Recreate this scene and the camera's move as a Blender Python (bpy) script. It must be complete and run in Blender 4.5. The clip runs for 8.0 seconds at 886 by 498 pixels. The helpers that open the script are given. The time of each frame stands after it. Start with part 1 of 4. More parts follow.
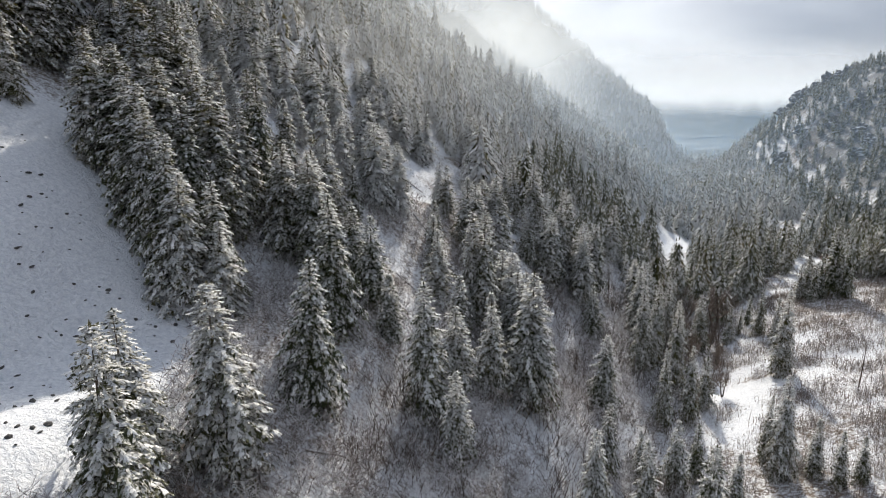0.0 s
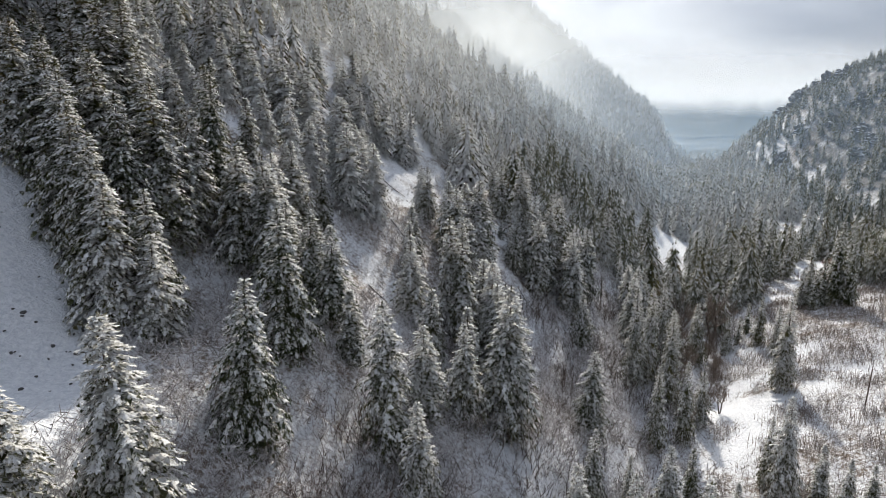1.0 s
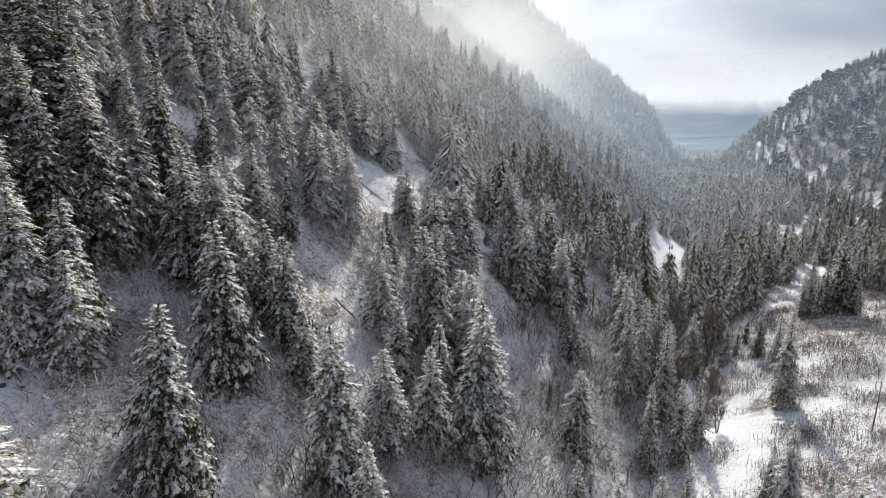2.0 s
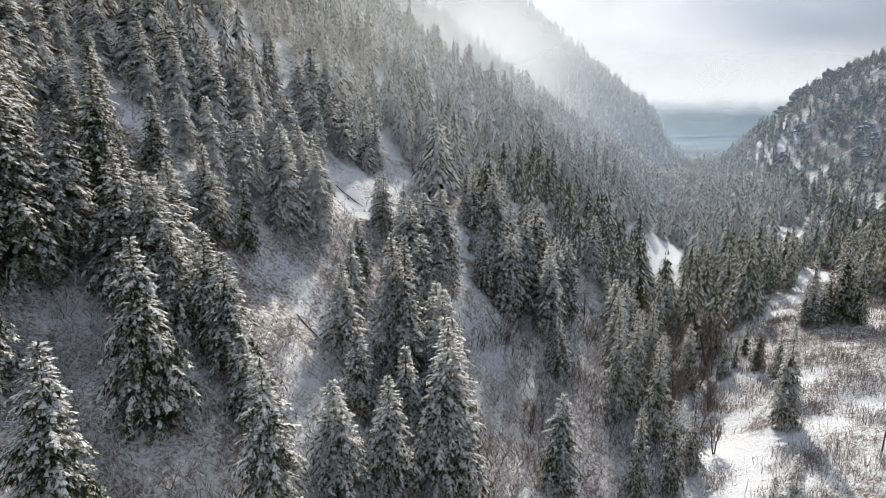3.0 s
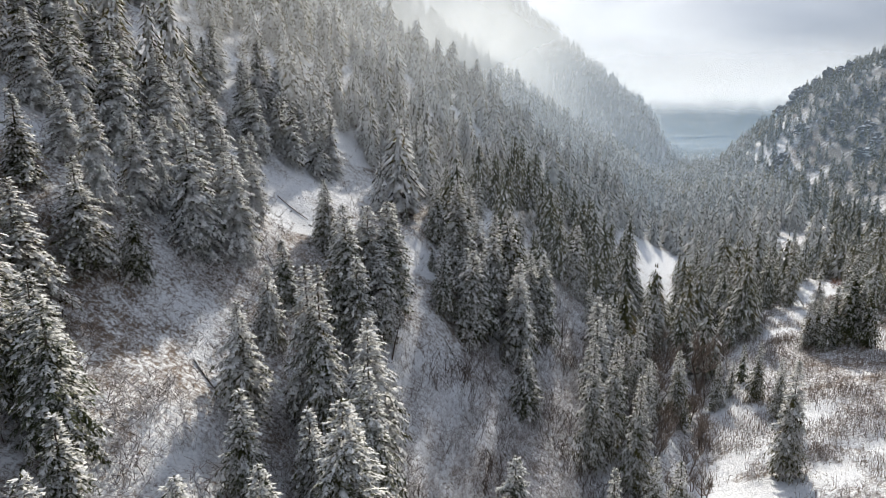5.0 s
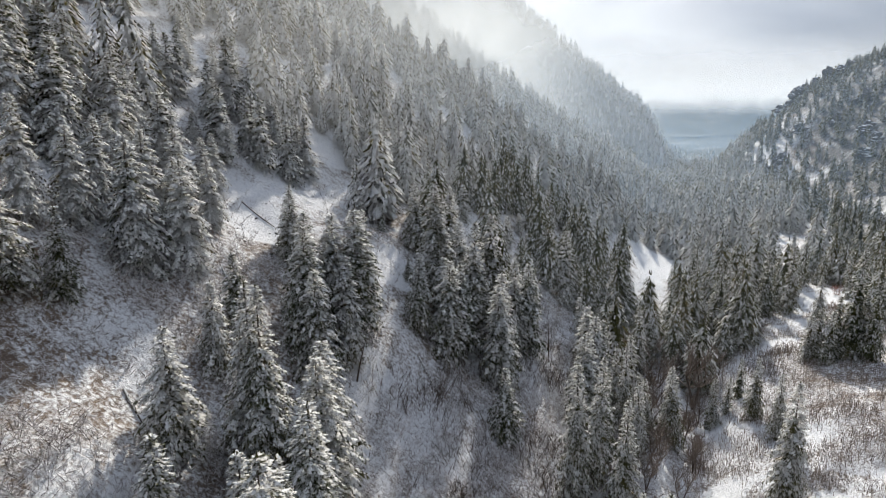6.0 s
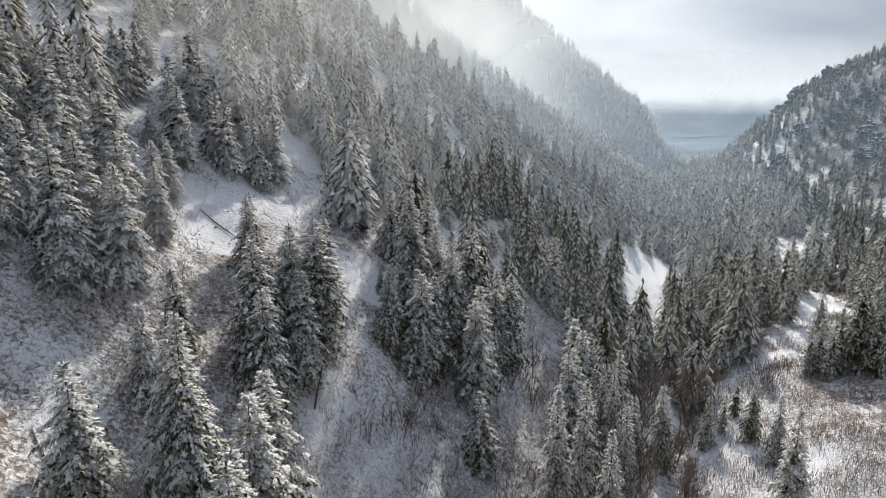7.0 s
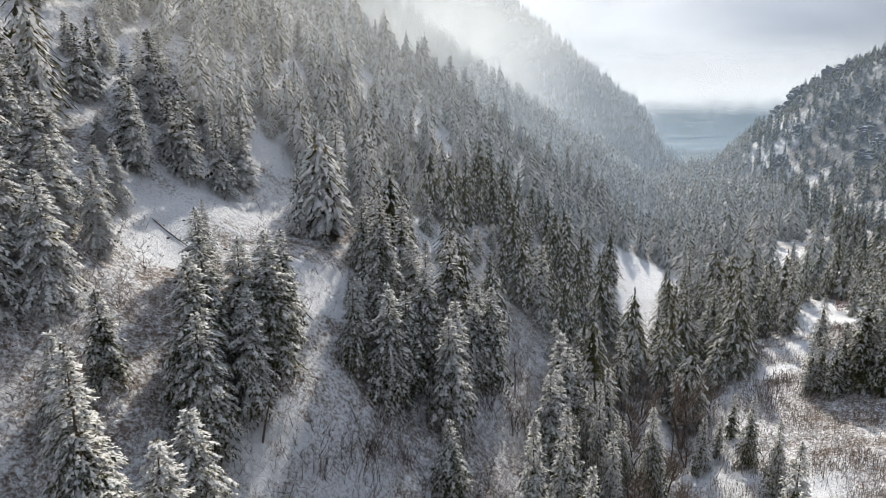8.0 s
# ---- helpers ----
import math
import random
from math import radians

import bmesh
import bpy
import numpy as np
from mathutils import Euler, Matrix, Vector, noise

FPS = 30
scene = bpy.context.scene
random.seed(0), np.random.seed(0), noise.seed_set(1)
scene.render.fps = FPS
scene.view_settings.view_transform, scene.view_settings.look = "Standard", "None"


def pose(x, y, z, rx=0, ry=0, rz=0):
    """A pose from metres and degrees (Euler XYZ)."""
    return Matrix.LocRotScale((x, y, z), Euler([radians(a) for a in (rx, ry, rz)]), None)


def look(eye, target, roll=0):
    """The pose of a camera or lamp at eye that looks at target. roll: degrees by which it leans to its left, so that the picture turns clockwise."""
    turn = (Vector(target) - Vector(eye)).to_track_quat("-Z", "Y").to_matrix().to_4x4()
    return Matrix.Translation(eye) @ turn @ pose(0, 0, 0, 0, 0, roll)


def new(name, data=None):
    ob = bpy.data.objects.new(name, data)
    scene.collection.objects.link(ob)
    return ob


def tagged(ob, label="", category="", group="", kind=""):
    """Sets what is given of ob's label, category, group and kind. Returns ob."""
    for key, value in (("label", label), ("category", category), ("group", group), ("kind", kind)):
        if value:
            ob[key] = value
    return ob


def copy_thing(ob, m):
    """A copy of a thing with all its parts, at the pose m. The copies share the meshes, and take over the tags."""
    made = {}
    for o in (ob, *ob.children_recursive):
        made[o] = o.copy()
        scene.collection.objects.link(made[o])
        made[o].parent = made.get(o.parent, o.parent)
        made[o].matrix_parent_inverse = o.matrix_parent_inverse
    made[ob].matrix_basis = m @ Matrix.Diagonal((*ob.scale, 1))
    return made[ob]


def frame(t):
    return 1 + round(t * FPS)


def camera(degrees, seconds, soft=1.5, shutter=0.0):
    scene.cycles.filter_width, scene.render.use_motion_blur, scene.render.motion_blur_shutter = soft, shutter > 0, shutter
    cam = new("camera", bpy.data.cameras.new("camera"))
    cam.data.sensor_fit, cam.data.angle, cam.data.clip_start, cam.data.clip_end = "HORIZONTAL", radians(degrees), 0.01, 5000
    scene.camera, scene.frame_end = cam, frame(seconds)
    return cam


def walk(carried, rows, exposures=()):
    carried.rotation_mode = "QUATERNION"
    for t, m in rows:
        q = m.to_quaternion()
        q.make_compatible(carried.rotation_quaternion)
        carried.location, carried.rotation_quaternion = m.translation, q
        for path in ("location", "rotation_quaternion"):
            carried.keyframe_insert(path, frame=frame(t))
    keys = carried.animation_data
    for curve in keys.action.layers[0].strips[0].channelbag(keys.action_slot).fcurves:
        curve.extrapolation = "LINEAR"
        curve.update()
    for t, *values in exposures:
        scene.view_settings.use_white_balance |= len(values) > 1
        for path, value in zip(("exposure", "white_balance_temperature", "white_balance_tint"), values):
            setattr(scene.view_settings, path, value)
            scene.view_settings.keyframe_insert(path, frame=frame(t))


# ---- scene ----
cam = camera(72.0, 8.0, soft=1.0)
METRES, EYE, TILT, LEAN, TURN = 80.0, 57.0, -12.3, 0.0, 0.0
ACROSS = 0.613  # sideways and upward share of the drone's way
ROWS = [
    (0.0, 0.0, 0.0, 0.0, -0.0, 0.0, -0.0),
    (0.5, 0.0393, 0.045, 0.0151, -0.01, 0.01, 0.06),
    (1.0, 0.0782, 0.0905, 0.0297, -0.02, 0.03, 0.12),
    (1.5, 0.1175, 0.1356, 0.0443, -0.02, 0.06, 0.18),
    (3.0, 0.237, 0.2705, 0.0912, 0.03, 0.08, 0.3),
    (3.5, 0.2775, 0.3154, 0.1072, 0.04, 0.1, 0.37),
    (4.0, 0.318, 0.3603, 0.1232, 0.04, 0.13, 0.44),
    (4.5, 0.3589, 0.4051, 0.1396, 0.05, 0.15, 0.48),
    (6.0, 0.4806, 0.5391, 0.1886, -0.01, 0.13, 0.56),
    (6.5, 0.5222, 0.5834, 0.2049, -0.01, 0.16, 0.61),
    (7.0, 0.5632, 0.6283, 0.2222, -0.06, 0.16, 0.64),
    (7.5, 0.6055, 0.6728, 0.2398, -0.06, 0.17, 0.65),
    (8.0, 0.6471, 0.7178, 0.2564, -0.08, 0.2, 0.66),
]
walk(cam, [(t, pose(0, 0, EYE, TILT, LEAN, TURN) @ pose(METRES * ACROSS * x, METRES * y, METRES * ACROSS * z, 90 + pitch, roll, yaw)) for t, x, y, z, yaw, pitch, roll in ROWS])

# ---- world, sun, exposure ----
SUN_AZ, SUN_EL = 10.5, 31.0  # degrees right of the y axis, degrees above the horizon

sun_way = Vector((math.sin(radians(SUN_AZ)) * math.cos(radians(SUN_EL)), math.cos(radians(SUN_AZ)) * math.cos(radians(SUN_EL)), math.sin(radians(SUN_EL))))

def make_world():
    w = bpy.data.worlds.new("winter_sky")
    scene.world = w
    w.use_nodes = True
    nt = w.node_tree
    nt.nodes.clear()
    out = nt.nodes.new("ShaderNodeOutputWorld")
    bg = nt.nodes.new("ShaderNodeBackground")
    sky = nt.nodes.new("ShaderNodeTexSky")
    sky.sky_type = "NISHITA"
    sky.sun_disc = False
    sky.sun_elevation = radians(SUN_EL)
    sky.sun_rotation = radians(SUN_AZ)
    sky.dust_density = 2.0
    sky.ozone_density = 2.5
    sky.air_density = 1.2
    tc = nt.nodes.new("ShaderNodeTexCoord")
    mp = nt.nodes.new("ShaderNodeMapping")
    mp.inputs["Scale"].default_value = (1.0, 1.0, 3.2)
    nz = nt.nodes.new("ShaderNodeTexNoise")
    nz.inputs["Scale"].default_value = 2.6
    nz.inputs["Detail"].default_value = 7.0
    nz.inputs["Roughness"].default_value = 0.52
    nz.inputs["Distortion"].default_value = 0.3
    ramp = nt.nodes.new("ShaderNodeValToRGB")
    ramp.color_ramp.elements[0].position, ramp.color_ramp.elements[1].position = 0.36, 0.68
    ramp.color_ramp.elements[0].color = (3.6, 4.05, 5.0, 1)
    ramp.color_ramp.elements[1].color = (6.9, 7.35, 8.2, 1)
    mix = nt.nodes.new("ShaderNodeMix")
    mix.data_type = "RGBA"
    mix.inputs["Factor"].default_value = 0.95
    lk = nt.links.new
    # thin cloud glows towards the sun and is greyer away from it
    toward = nt.nodes.new("ShaderNodeVectorMath")
    toward.operation = "DOT_PRODUCT"
    toward.inputs[1].default_value = tuple(sun_way)
    glow = nt.nodes.new("ShaderNodeMapRange")
    glow.interpolation_type = "SMOOTHSTEP"
    for k, v in (("From Min", 0.79), ("From Max", 0.93), ("To Min", 0.74), ("To Max", 1.0)):
        glow.inputs[k].default_value = v
    lit = nt.nodes.new("ShaderNodeVectorMath")
    lit.operation = "SCALE"
    lk(tc.outputs["Generated"], toward.inputs[0])
    lk(toward.outputs["Value"], glow.inputs["Value"])
    lk(ramp.outputs["Color"], lit.inputs[0])
    height = nt.nodes.new("ShaderNodeSeparateXYZ")
    lk(tc.outputs["Generated"], height.inputs[0])
    dome = nt.nodes.new("ShaderNodeMapRange")
    for k, v in (("From Min", 0.0), ("From Max", 1.0), ("To Min", 0.66), ("To Max", 1.45)):
        dome.inputs[k].default_value = v
    both = nt.nodes.new("ShaderNodeMath")
    both.operation = "MULTIPLY"
    lk(height.outputs["Z"], dome.inputs["Value"])
    lk(dome.outputs["Result"], both.inputs[0])
    lk(glow.outputs["Result"], both.inputs[1])
    lk(both.outputs[0], lit.inputs["Scale"])
    lk(tc.outputs["Generated"], mp.inputs["Vector"])
    lk(mp.outputs["Vector"], nz.inputs["Vector"])
    bias = nt.nodes.new("ShaderNodeMath")
    bias.operation = "MULTIPLY_ADD"
    bias.inputs[1].default_value, bias.inputs[2].default_value = 0.9, -0.78
    total = nt.nodes.new("ShaderNodeMath")
    total.operation = "ADD"
    lk(glow.outputs["Result"], bias.inputs[0])
    lk(bias.outputs[0], total.inputs[0])
    lk(nz.outputs["Fac"], total.inputs[1])
    lk(total.outputs[0], ramp.inputs["Fac"])
    lk(sky.outputs["Color"], mix.inputs["A"])
    lk(lit.outputs["Vector"], mix.inputs["B"])
    lk(mix.outputs["Result"], bg.inputs["Color"])
    bg.inputs["Strength"].default_value = 0.1
    lk(bg.outputs["Background"], out.inputs["Surface"])


make_world()
sun = new("sun", bpy.data.lights.new("sun", "SUN"))
sun.data.energy, sun.data.angle, sun.data.color = 5.0, radians(1.5), (1.0, 0.925, 0.81)
sun.matrix_world = look(Vector((40, 200, 300)) + sun_way * 100, Vector((40, 200, 300)))
scene.view_settings.exposure = 0.56


# ---- materials ----
class Mat:
    """A node material under construction."""

    def __init__(self, name):
        self.m = bpy.data.materials.new(name)
        self.m.use_nodes = True
        self.nt = self.m.node_tree
        self.bsdf = self.nt.nodes["Principled BSDF"]
        self.out = self.nt.nodes["Material Output"]

    def node(self, kind, **ins):
        n = self.nt.nodes.new("ShaderNode" + kind)
        for k, v in ins.items():
            n.inputs[k.replace("_", " ")].default_value = v
        return n

    def link(self, a, b):
        self.nt.links.new(a, b)

    def noise(self, scale, detail=4.0, rough=0.55, space="Object", distort=0.0):
        tc = self.node("TexCoord")
        n = self.node("TexNoise", Scale=scale, Detail=detail, Roughness=rough, Distortion=distort)
        self.link(tc.outputs[space], n.inputs["Vector"])
        return n.outputs["Fac"]

    def ramp(self, fac, stops):
        r = self.node("ValToRGB")
        cr = r.color_ramp
        while len(cr.elements) < len(stops):
            cr.elements.new(0.5)
        for e, (p, c) in zip(cr.elements, stops):
            e.position = p
            e.color = (*c, 1) if len(c) == 3 else c
        self.link(fac, r.inputs["Fac"])
        return r.outputs["Color"]

    def math(self, op, a, b=0.0, clamp=False):
        n = self.node("Math")
        n.operation, n.use_clamp = op, clamp
        for i, v in enumerate((a, b)):
            if isinstance(v, (int, float)):
                n.inputs[i].default_value = v
            else:
                self.link(v, n.inputs[i])
        return n.outputs[0]

    def mix(self, fac, a, b, mode="MIX"):
        n = self.node("Mix")
        n.data_type, n.blend_type = "RGBA", mode
        for k, v in (("Factor", fac), ("A", a), ("B", b)):
            if isinstance(v, tuple):
                n.inputs[k].default_value = (*v, 1)
            elif isinstance(v, (int, float)):
                n.inputs[k].default_value = v
            else:
                self.link(v, n.inputs[k])
        return n.outputs["Result"]

    def up(self):
        """How far the surface faces the sky, from -1 to 1."""
        g = self.node("NewGeometry")
        s = self.node("SeparateXYZ")
        self.link(g.outputs["Normal"], s.inputs[0])
        return s.outputs["Z"]

    def island(self):
        return self.node("NewGeometry").outputs["Random Per Island"]

    def thing(self):
        return self.node("ObjectInfo").outputs["Random"]

    def bump(self, height, strength, distance):
        b = self.node("Bump", Strength=strength, Distance=distance)
        self.link(height, b.inputs["Height"])
        self.link(b.outputs["Normal"], self.bsdf.inputs["Normal"])

    def finish(self, color, rough=0.8, spec=0.2):
        if isinstance(color, tuple):
            self.bsdf.inputs["Base Color"].default_value = (*color, 1)
        else:
            self.link(color, self.bsdf.inputs["Base Color"])
        self.bsdf.inputs["Roughness"].default_value = rough
        self.bsdf.inputs["Specular IOR Level"].default_value = spec
        return self.m

    def let_through(self, color, share):
        """Lets a share of the light pass through the thin layer."""
        t, m = self.node("BsdfTranslucent"), self.node("MixShader")
        m.inputs[0].default_value = share
        self.link(color, t.inputs["Color"])
        self.link(self.bsdf.outputs[0], m.inputs[1])
        self.link(t.outputs[0], m.inputs[2])
        self.link(m.outputs[0], self.out.inputs["Surface"])


def ground_material():
    """Snow over brown grass, litter and low brush; bare ground shows in patches and strands."""
    k = Mat("snowy_ground")
    big = k.noise(0.045, 4, 0.6)
    mid = k.noise(0.35, 5, 0.65, distort=0.4)
    fine = k.noise(2.3, 6, 0.7, distort=0.6)
    s = k.math("ADD", k.math("MULTIPLY", big, 0.55), k.math("MULTIPLY", mid, 0.45))
    s = k.math("ADD", k.math("MULTIPLY", s, 0.55), k.math("MULTIPLY", fine, 0.45))
    deep = k.node("Attribute")
    deep.attribute_name = "snow_depth"
    s = k.math("ADD", s, k.math("MULTIPLY", deep.outputs["Fac"], 0.22))
    rock = k.node("Attribute")
    rock.attribute_name = "rocky"
    s = k.math("SUBTRACT", s, k.math("MULTIPLY", rock.outputs["Fac"], 0.10))
    grass = k.node("Attribute")
    grass.attribute_name = "meadow"
    s = k.math("SUBTRACT", s, k.math("MULTIPLY", grass.outputs["Fac"], 0.010))
    cover = k.ramp(s, [(0.42, (0, 0, 0)), (0.51, (1, 1, 1))])
    soil = k.ramp(k.noise(1.1, 5, 0.7), [(0.3, (0.10, 0.075, 0.06)), (0.55, (0.19, 0.15, 0.12)), (0.75, (0.27, 0.225, 0.18))])
    soil = k.mix(rock.outputs["Fac"], soil, k.ramp(k.noise(0.5, 5, 0.7), [(0.3, (0.05, 0.052, 0.055)), (0.7, (0.17, 0.17, 0.175))]))
    snow = k.ramp(fine, [(0.3, (0.52, 0.54, 0.58)), (0.65, (0.76, 0.77, 0.785))])
    k.bump(k.math("ADD", fine, k.math("MULTIPLY", mid, 2.0)), 0.9, 0.35)
    wood = k.node("Attribute")
    wood.attribute_name = "far_woods"
    field = k.ramp(k.noise(0.004, 6, 0.6, distort=0.8), [(0.52, (0.045, 0.055, 0.055)), (0.60, (0.11, 0.12, 0.12)), (0.70, (0.22, 0.23, 0.24))])
    return k.finish(k.mix(wood.outputs["Fac"], k.mix(cover, soil, snow), field), 0.85, 0.02)


def needle_material(name, frost, shade=1.0, grainy=0.80, edge=0.10):
    """Dark evergreen needles, mottled with frost and dusted snow, most of it on what faces the sky."""
    k = Mat(name)
    isl = k.island()
    green = k.ramp(isl, [(0.0, (0.030 * shade, 0.033 * shade, 0.017 * shade)), (0.5, (0.062 * shade, 0.066 * shade, 0.027 * shade)), (0.85, (0.105 * shade, 0.096 * shade, 0.040 * shade)), (1.0, (0.135 * shade, 0.105 * shade, 0.052 * shade))])
    tint = k.ramp(k.noise(0.13, 2, 0.5), [(0.3, (0.75, 0.85, 0.85)), (0.7, (1.25, 1.1, 0.95))])
    own = k.ramp(k.thing(), [(0.0, (0.75, 0.85, 0.8)), (1.0, (1.25, 1.1, 0.95))])
    green = k.mix(1.0, k.mix(1.0, green, tint, "MULTIPLY"), own, "MULTIPLY")
    grain = k.math("ADD", k.math("MULTIPLY", k.noise(0.9, 3, 0.6), 0.40), k.math("ADD", k.math("MULTIPLY", k.noise(5.5, 4, 0.7), grainy), 0.5 * (0.80 - grainy)))
    fac = k.math("ADD", k.math("MULTIPLY", k.up(), 0.24), grain)
    fac = k.math("ADD", fac, k.math("MULTIPLY", isl, 0.22))
    fac = k.math("ADD", fac, k.math("MULTIPLY", k.thing(), 0.10))
    dust = k.ramp(k.math("MULTIPLY", fac, 0.7), [(0.67 - frost, (0, 0, 0)), (0.67 + edge - frost, (0.8, 0.8, 0.8))])
    color = k.mix(dust, green, (0.80, 0.80, 0.80))
    k.let_through(color, 0.24)
    return k.finish(color, 0.75, 0.2)


def clump_material():
    """Snow lying on needles, some of which poke through."""
    k = Mat("clinging_snow")
    white = k.ramp(k.noise(1.7, 4), [(0.3, (0.80, 0.805, 0.815)), (0.7, (0.88, 0.88, 0.875))])
    poke = k.ramp(k.noise(6.5, 4, 0.7), [(0.35, (1, 1, 1)), (0.45, (0, 0, 0))])
    k.bump(k.noise(9.0, 4, 0.6), 0.5, 0.05)
    color = k.mix(poke, white, (0.10, 0.095, 0.06))
    k.let_through(color, 0.38)
    return k.finish(color, 0.7, 0.2)


def bark_material(name, a, b):
    k = Mat(name)
    n = k.noise(3.0, 6, 0.7)
    k.bump(k.noise(9.0, 5, 0.7), 0.6, 0.05)
    return k.finish(k.ramp(n, [(0.3, a), (0.7, b)]), 0.9, 0.1)


CLUMP = clump_material()
GROUND = ground_material()
NEEDLES = needle_material("snow_dusted_needles", 0.055, 1.1)
NEEDLES_HOARY = needle_material("hoary_needles", 0.165)
NEEDLES_GREEN = needle_material("lightly_dusted_needles", 0.06, 1.3)
NEEDLES_FAR = needle_material("snow_dusted_far_needles", 0.25, 1.0, 0.35, 0.26)
# less frost than the other far needles: the ridge's shade put into the colour
NEEDLES_SHADED = needle_material("shaded_far_needles", 0.12, 1.0, 0.35, 0.26)
BARK = bark_material("conifer_bark", (0.05, 0.04, 0.033), (0.14, 0.11, 0.09))


def twig_material():
    k = Mat("rimed_bare_twigs")
    isl = k.island()
    wood = k.ramp(isl, [(0.0, (0.085, 0.07, 0.062)), (0.6, (0.22, 0.18, 0.158)), (1.0, (0.38, 0.325, 0.29))])
    rime = k.ramp(k.math("ADD", k.noise(0.25, 3, 0.6), k.math("MULTIPLY", isl, 0.35)), [(0.52, (0, 0, 0)), (0.80, (0.8, 0.8, 0.8))])
    return k.finish(k.mix(rime, wood, (0.72, 0.72, 0.74)), 0.9, 0.1)


TWIG = twig_material()


def brown_twig_material():
    k = Mat("brown_bare_twigs")
    n = k.math("ADD", k.math("MULTIPLY", k.island(), 0.6), k.math("MULTIPLY", k.noise(0.3, 3, 0.6), 0.5))
    return k.finish(k.ramp(n, [(0.2, (0.11, 0.09, 0.078)), (0.55, (0.22, 0.178, 0.15)), (0.85, (0.38, 0.33, 0.29))]), 0.9, 0.1)


BROWN_TWIG = brown_twig_material()
ROCK = bark_material("grey_rock", (0.035, 0.035, 0.037), (0.12, 0.115, 0.11))


# ---- lie of the land ----
def hashed(i, j, seed):
    v = np.sin(i * 127.1 + j * 311.7 + seed * 74.7) * 43758.5453
    return v - np.floor(v)


def lattice(x, y, seed=0):
    """Smooth noise from 0 to 1 on a unit lattice."""
    x, y = np.asarray(x, float), np.asarray(y, float)
    i, j = np.floor(x), np.floor(y)
    u, v = x - i, y - j
    u, v = u * u * (3 - 2 * u), v * v * (3 - 2 * v)
    a = hashed(i, j, seed) * (1 - u) + hashed(i + 1, j, seed) * u
    b = hashed(i, j + 1, seed) * (1 - u) + hashed(i + 1, j + 1, seed) * u
    return a * (1 - v) + b * v


def step(a, b, x):
    t = np.clip((np.asarray(x, float) - a) / (b - a), 0, 1)
    return t * t * (3 - 2 * t)


def axis_x(y):
    return 45.0 + 0.41 * (np.asarray(y, float) - 112.0)


def across(x, y):
    """Metres from the valley's line, to its left negative."""
    return (np.asarray(x, float) - axis_x(y)) * 0.925


def soft_rise(d, w):
    return w * np.logaddexp(0, d / w)


def ground_z(x, y):
    x, y = np.asarray(x, float), np.asarray(y, float)
    u = across(x, y)
    z = -0.016 * (y - 112.0)
    # left mountainside, with a side gully between two spurs
    gully = 75 * step(470, 620, y) * (1 - step(650, 800, y)) + 900 * step(880, 1080, y)
    d = -u - 3.0 - gully - 10 * (lattice(y / 70.0, u / 160.0, 3) - 0.5) * step(20, 80, -u)
    z = z + (0.72 + 0.06 * step(420, 640, y)) * soft_rise(d, 4.0) + 0.10 * soft_rise(d - 110, 20)
    z = z + step(4, 14, -u) * (1 - step(36, 52, -u)) * (6 * (1 - step(78, 105, y)) + 4 * (1 - step(25, 60, y)))
    z = z - 4 * step(125, 145, y) * step(45, 60, -u) * (1 - step(85, 100, -u)) * (1 - step(230, 260, y))
    # shoulder above the brushy gully and a bluff beside the upper glade
    z = z + (3.0 * step(26, 38, -u) + 1.5 * step(66, 82, -u)) * step(98, 118, y) * (1 - step(330, 420, y))
    z = z + 5.5 * np.exp(-((x + 27) ** 2 + (y - 108) ** 2) / 90.0)
    z = z + 31 * step(20, 60, -u) * (1 - step(220, 340, -u)) * step(730, 800, y) * (1 - step(870, 905, y))
    # bench, then the right mountainside
    toe = 95 - 65 * step(430, 650, y) + 1500 * step(770, 1000, y)
    z = z + (1 - 0.55 * step(165, 240, y)) * (0.34 * soft_rise(u - 7, 3.0) - 0.32 * soft_rise(u - 40, 5)) - 2.5 * step(3, 9, u) * (1 - step(11, 19, u)) * step(112, 124, y) * (1 - step(170, 200, y))
    e = u - toe - 14 * (lattice(y / 55.0, u / 90.0, 5) - 0.5)
    z = z + 0.95 * soft_rise(e, 5.0) - 0.40 * soft_rise(e - 65, 10)
    # rocky knob on the crest of the right mountain
    z = z + 10 * step(94, 116, u) * (1 - step(165, 225, u)) * step(560, 720, y) * (1 - step(800, 860, y))
    # basin and hills far down the valley
    z = z + (180 + 90 * lattice(x / 380.0, 0.5, 10)) * step(3300, 4700, y + 420 * (lattice(x / 420.0, y / 500.0, 9) - 0.5))
    rough = (lattice(x / 19.0, y / 19.0, 1) - 0.5) * 2.6 + (lattice(x / 6.3, y / 6.3, 2) - 0.5) * 1.0 + (lattice(x / 2.1, y / 2.1, 4) - 0.5) * 0.25
    return z + rough * (0.35 + 0.65 * step(8, 40, np.abs(u)))


def spread(lo, a, b, hi, fine, grow):
    """Grid lines, fine between a and b and wider outwards."""
    mid = list(np.arange(a, b + fine / 2, fine))
    left, right, d = [], [], fine
    while (left[-1] if left else a) > lo:
        d *= grow
        left.append((left[-1] if left else a) - d)
    d = fine
    while (right[-1] if right else b) < hi:
        d *= grow
        right.append((right[-1] if right else b) + d)
    return np.array(left[::-1] + mid + right)


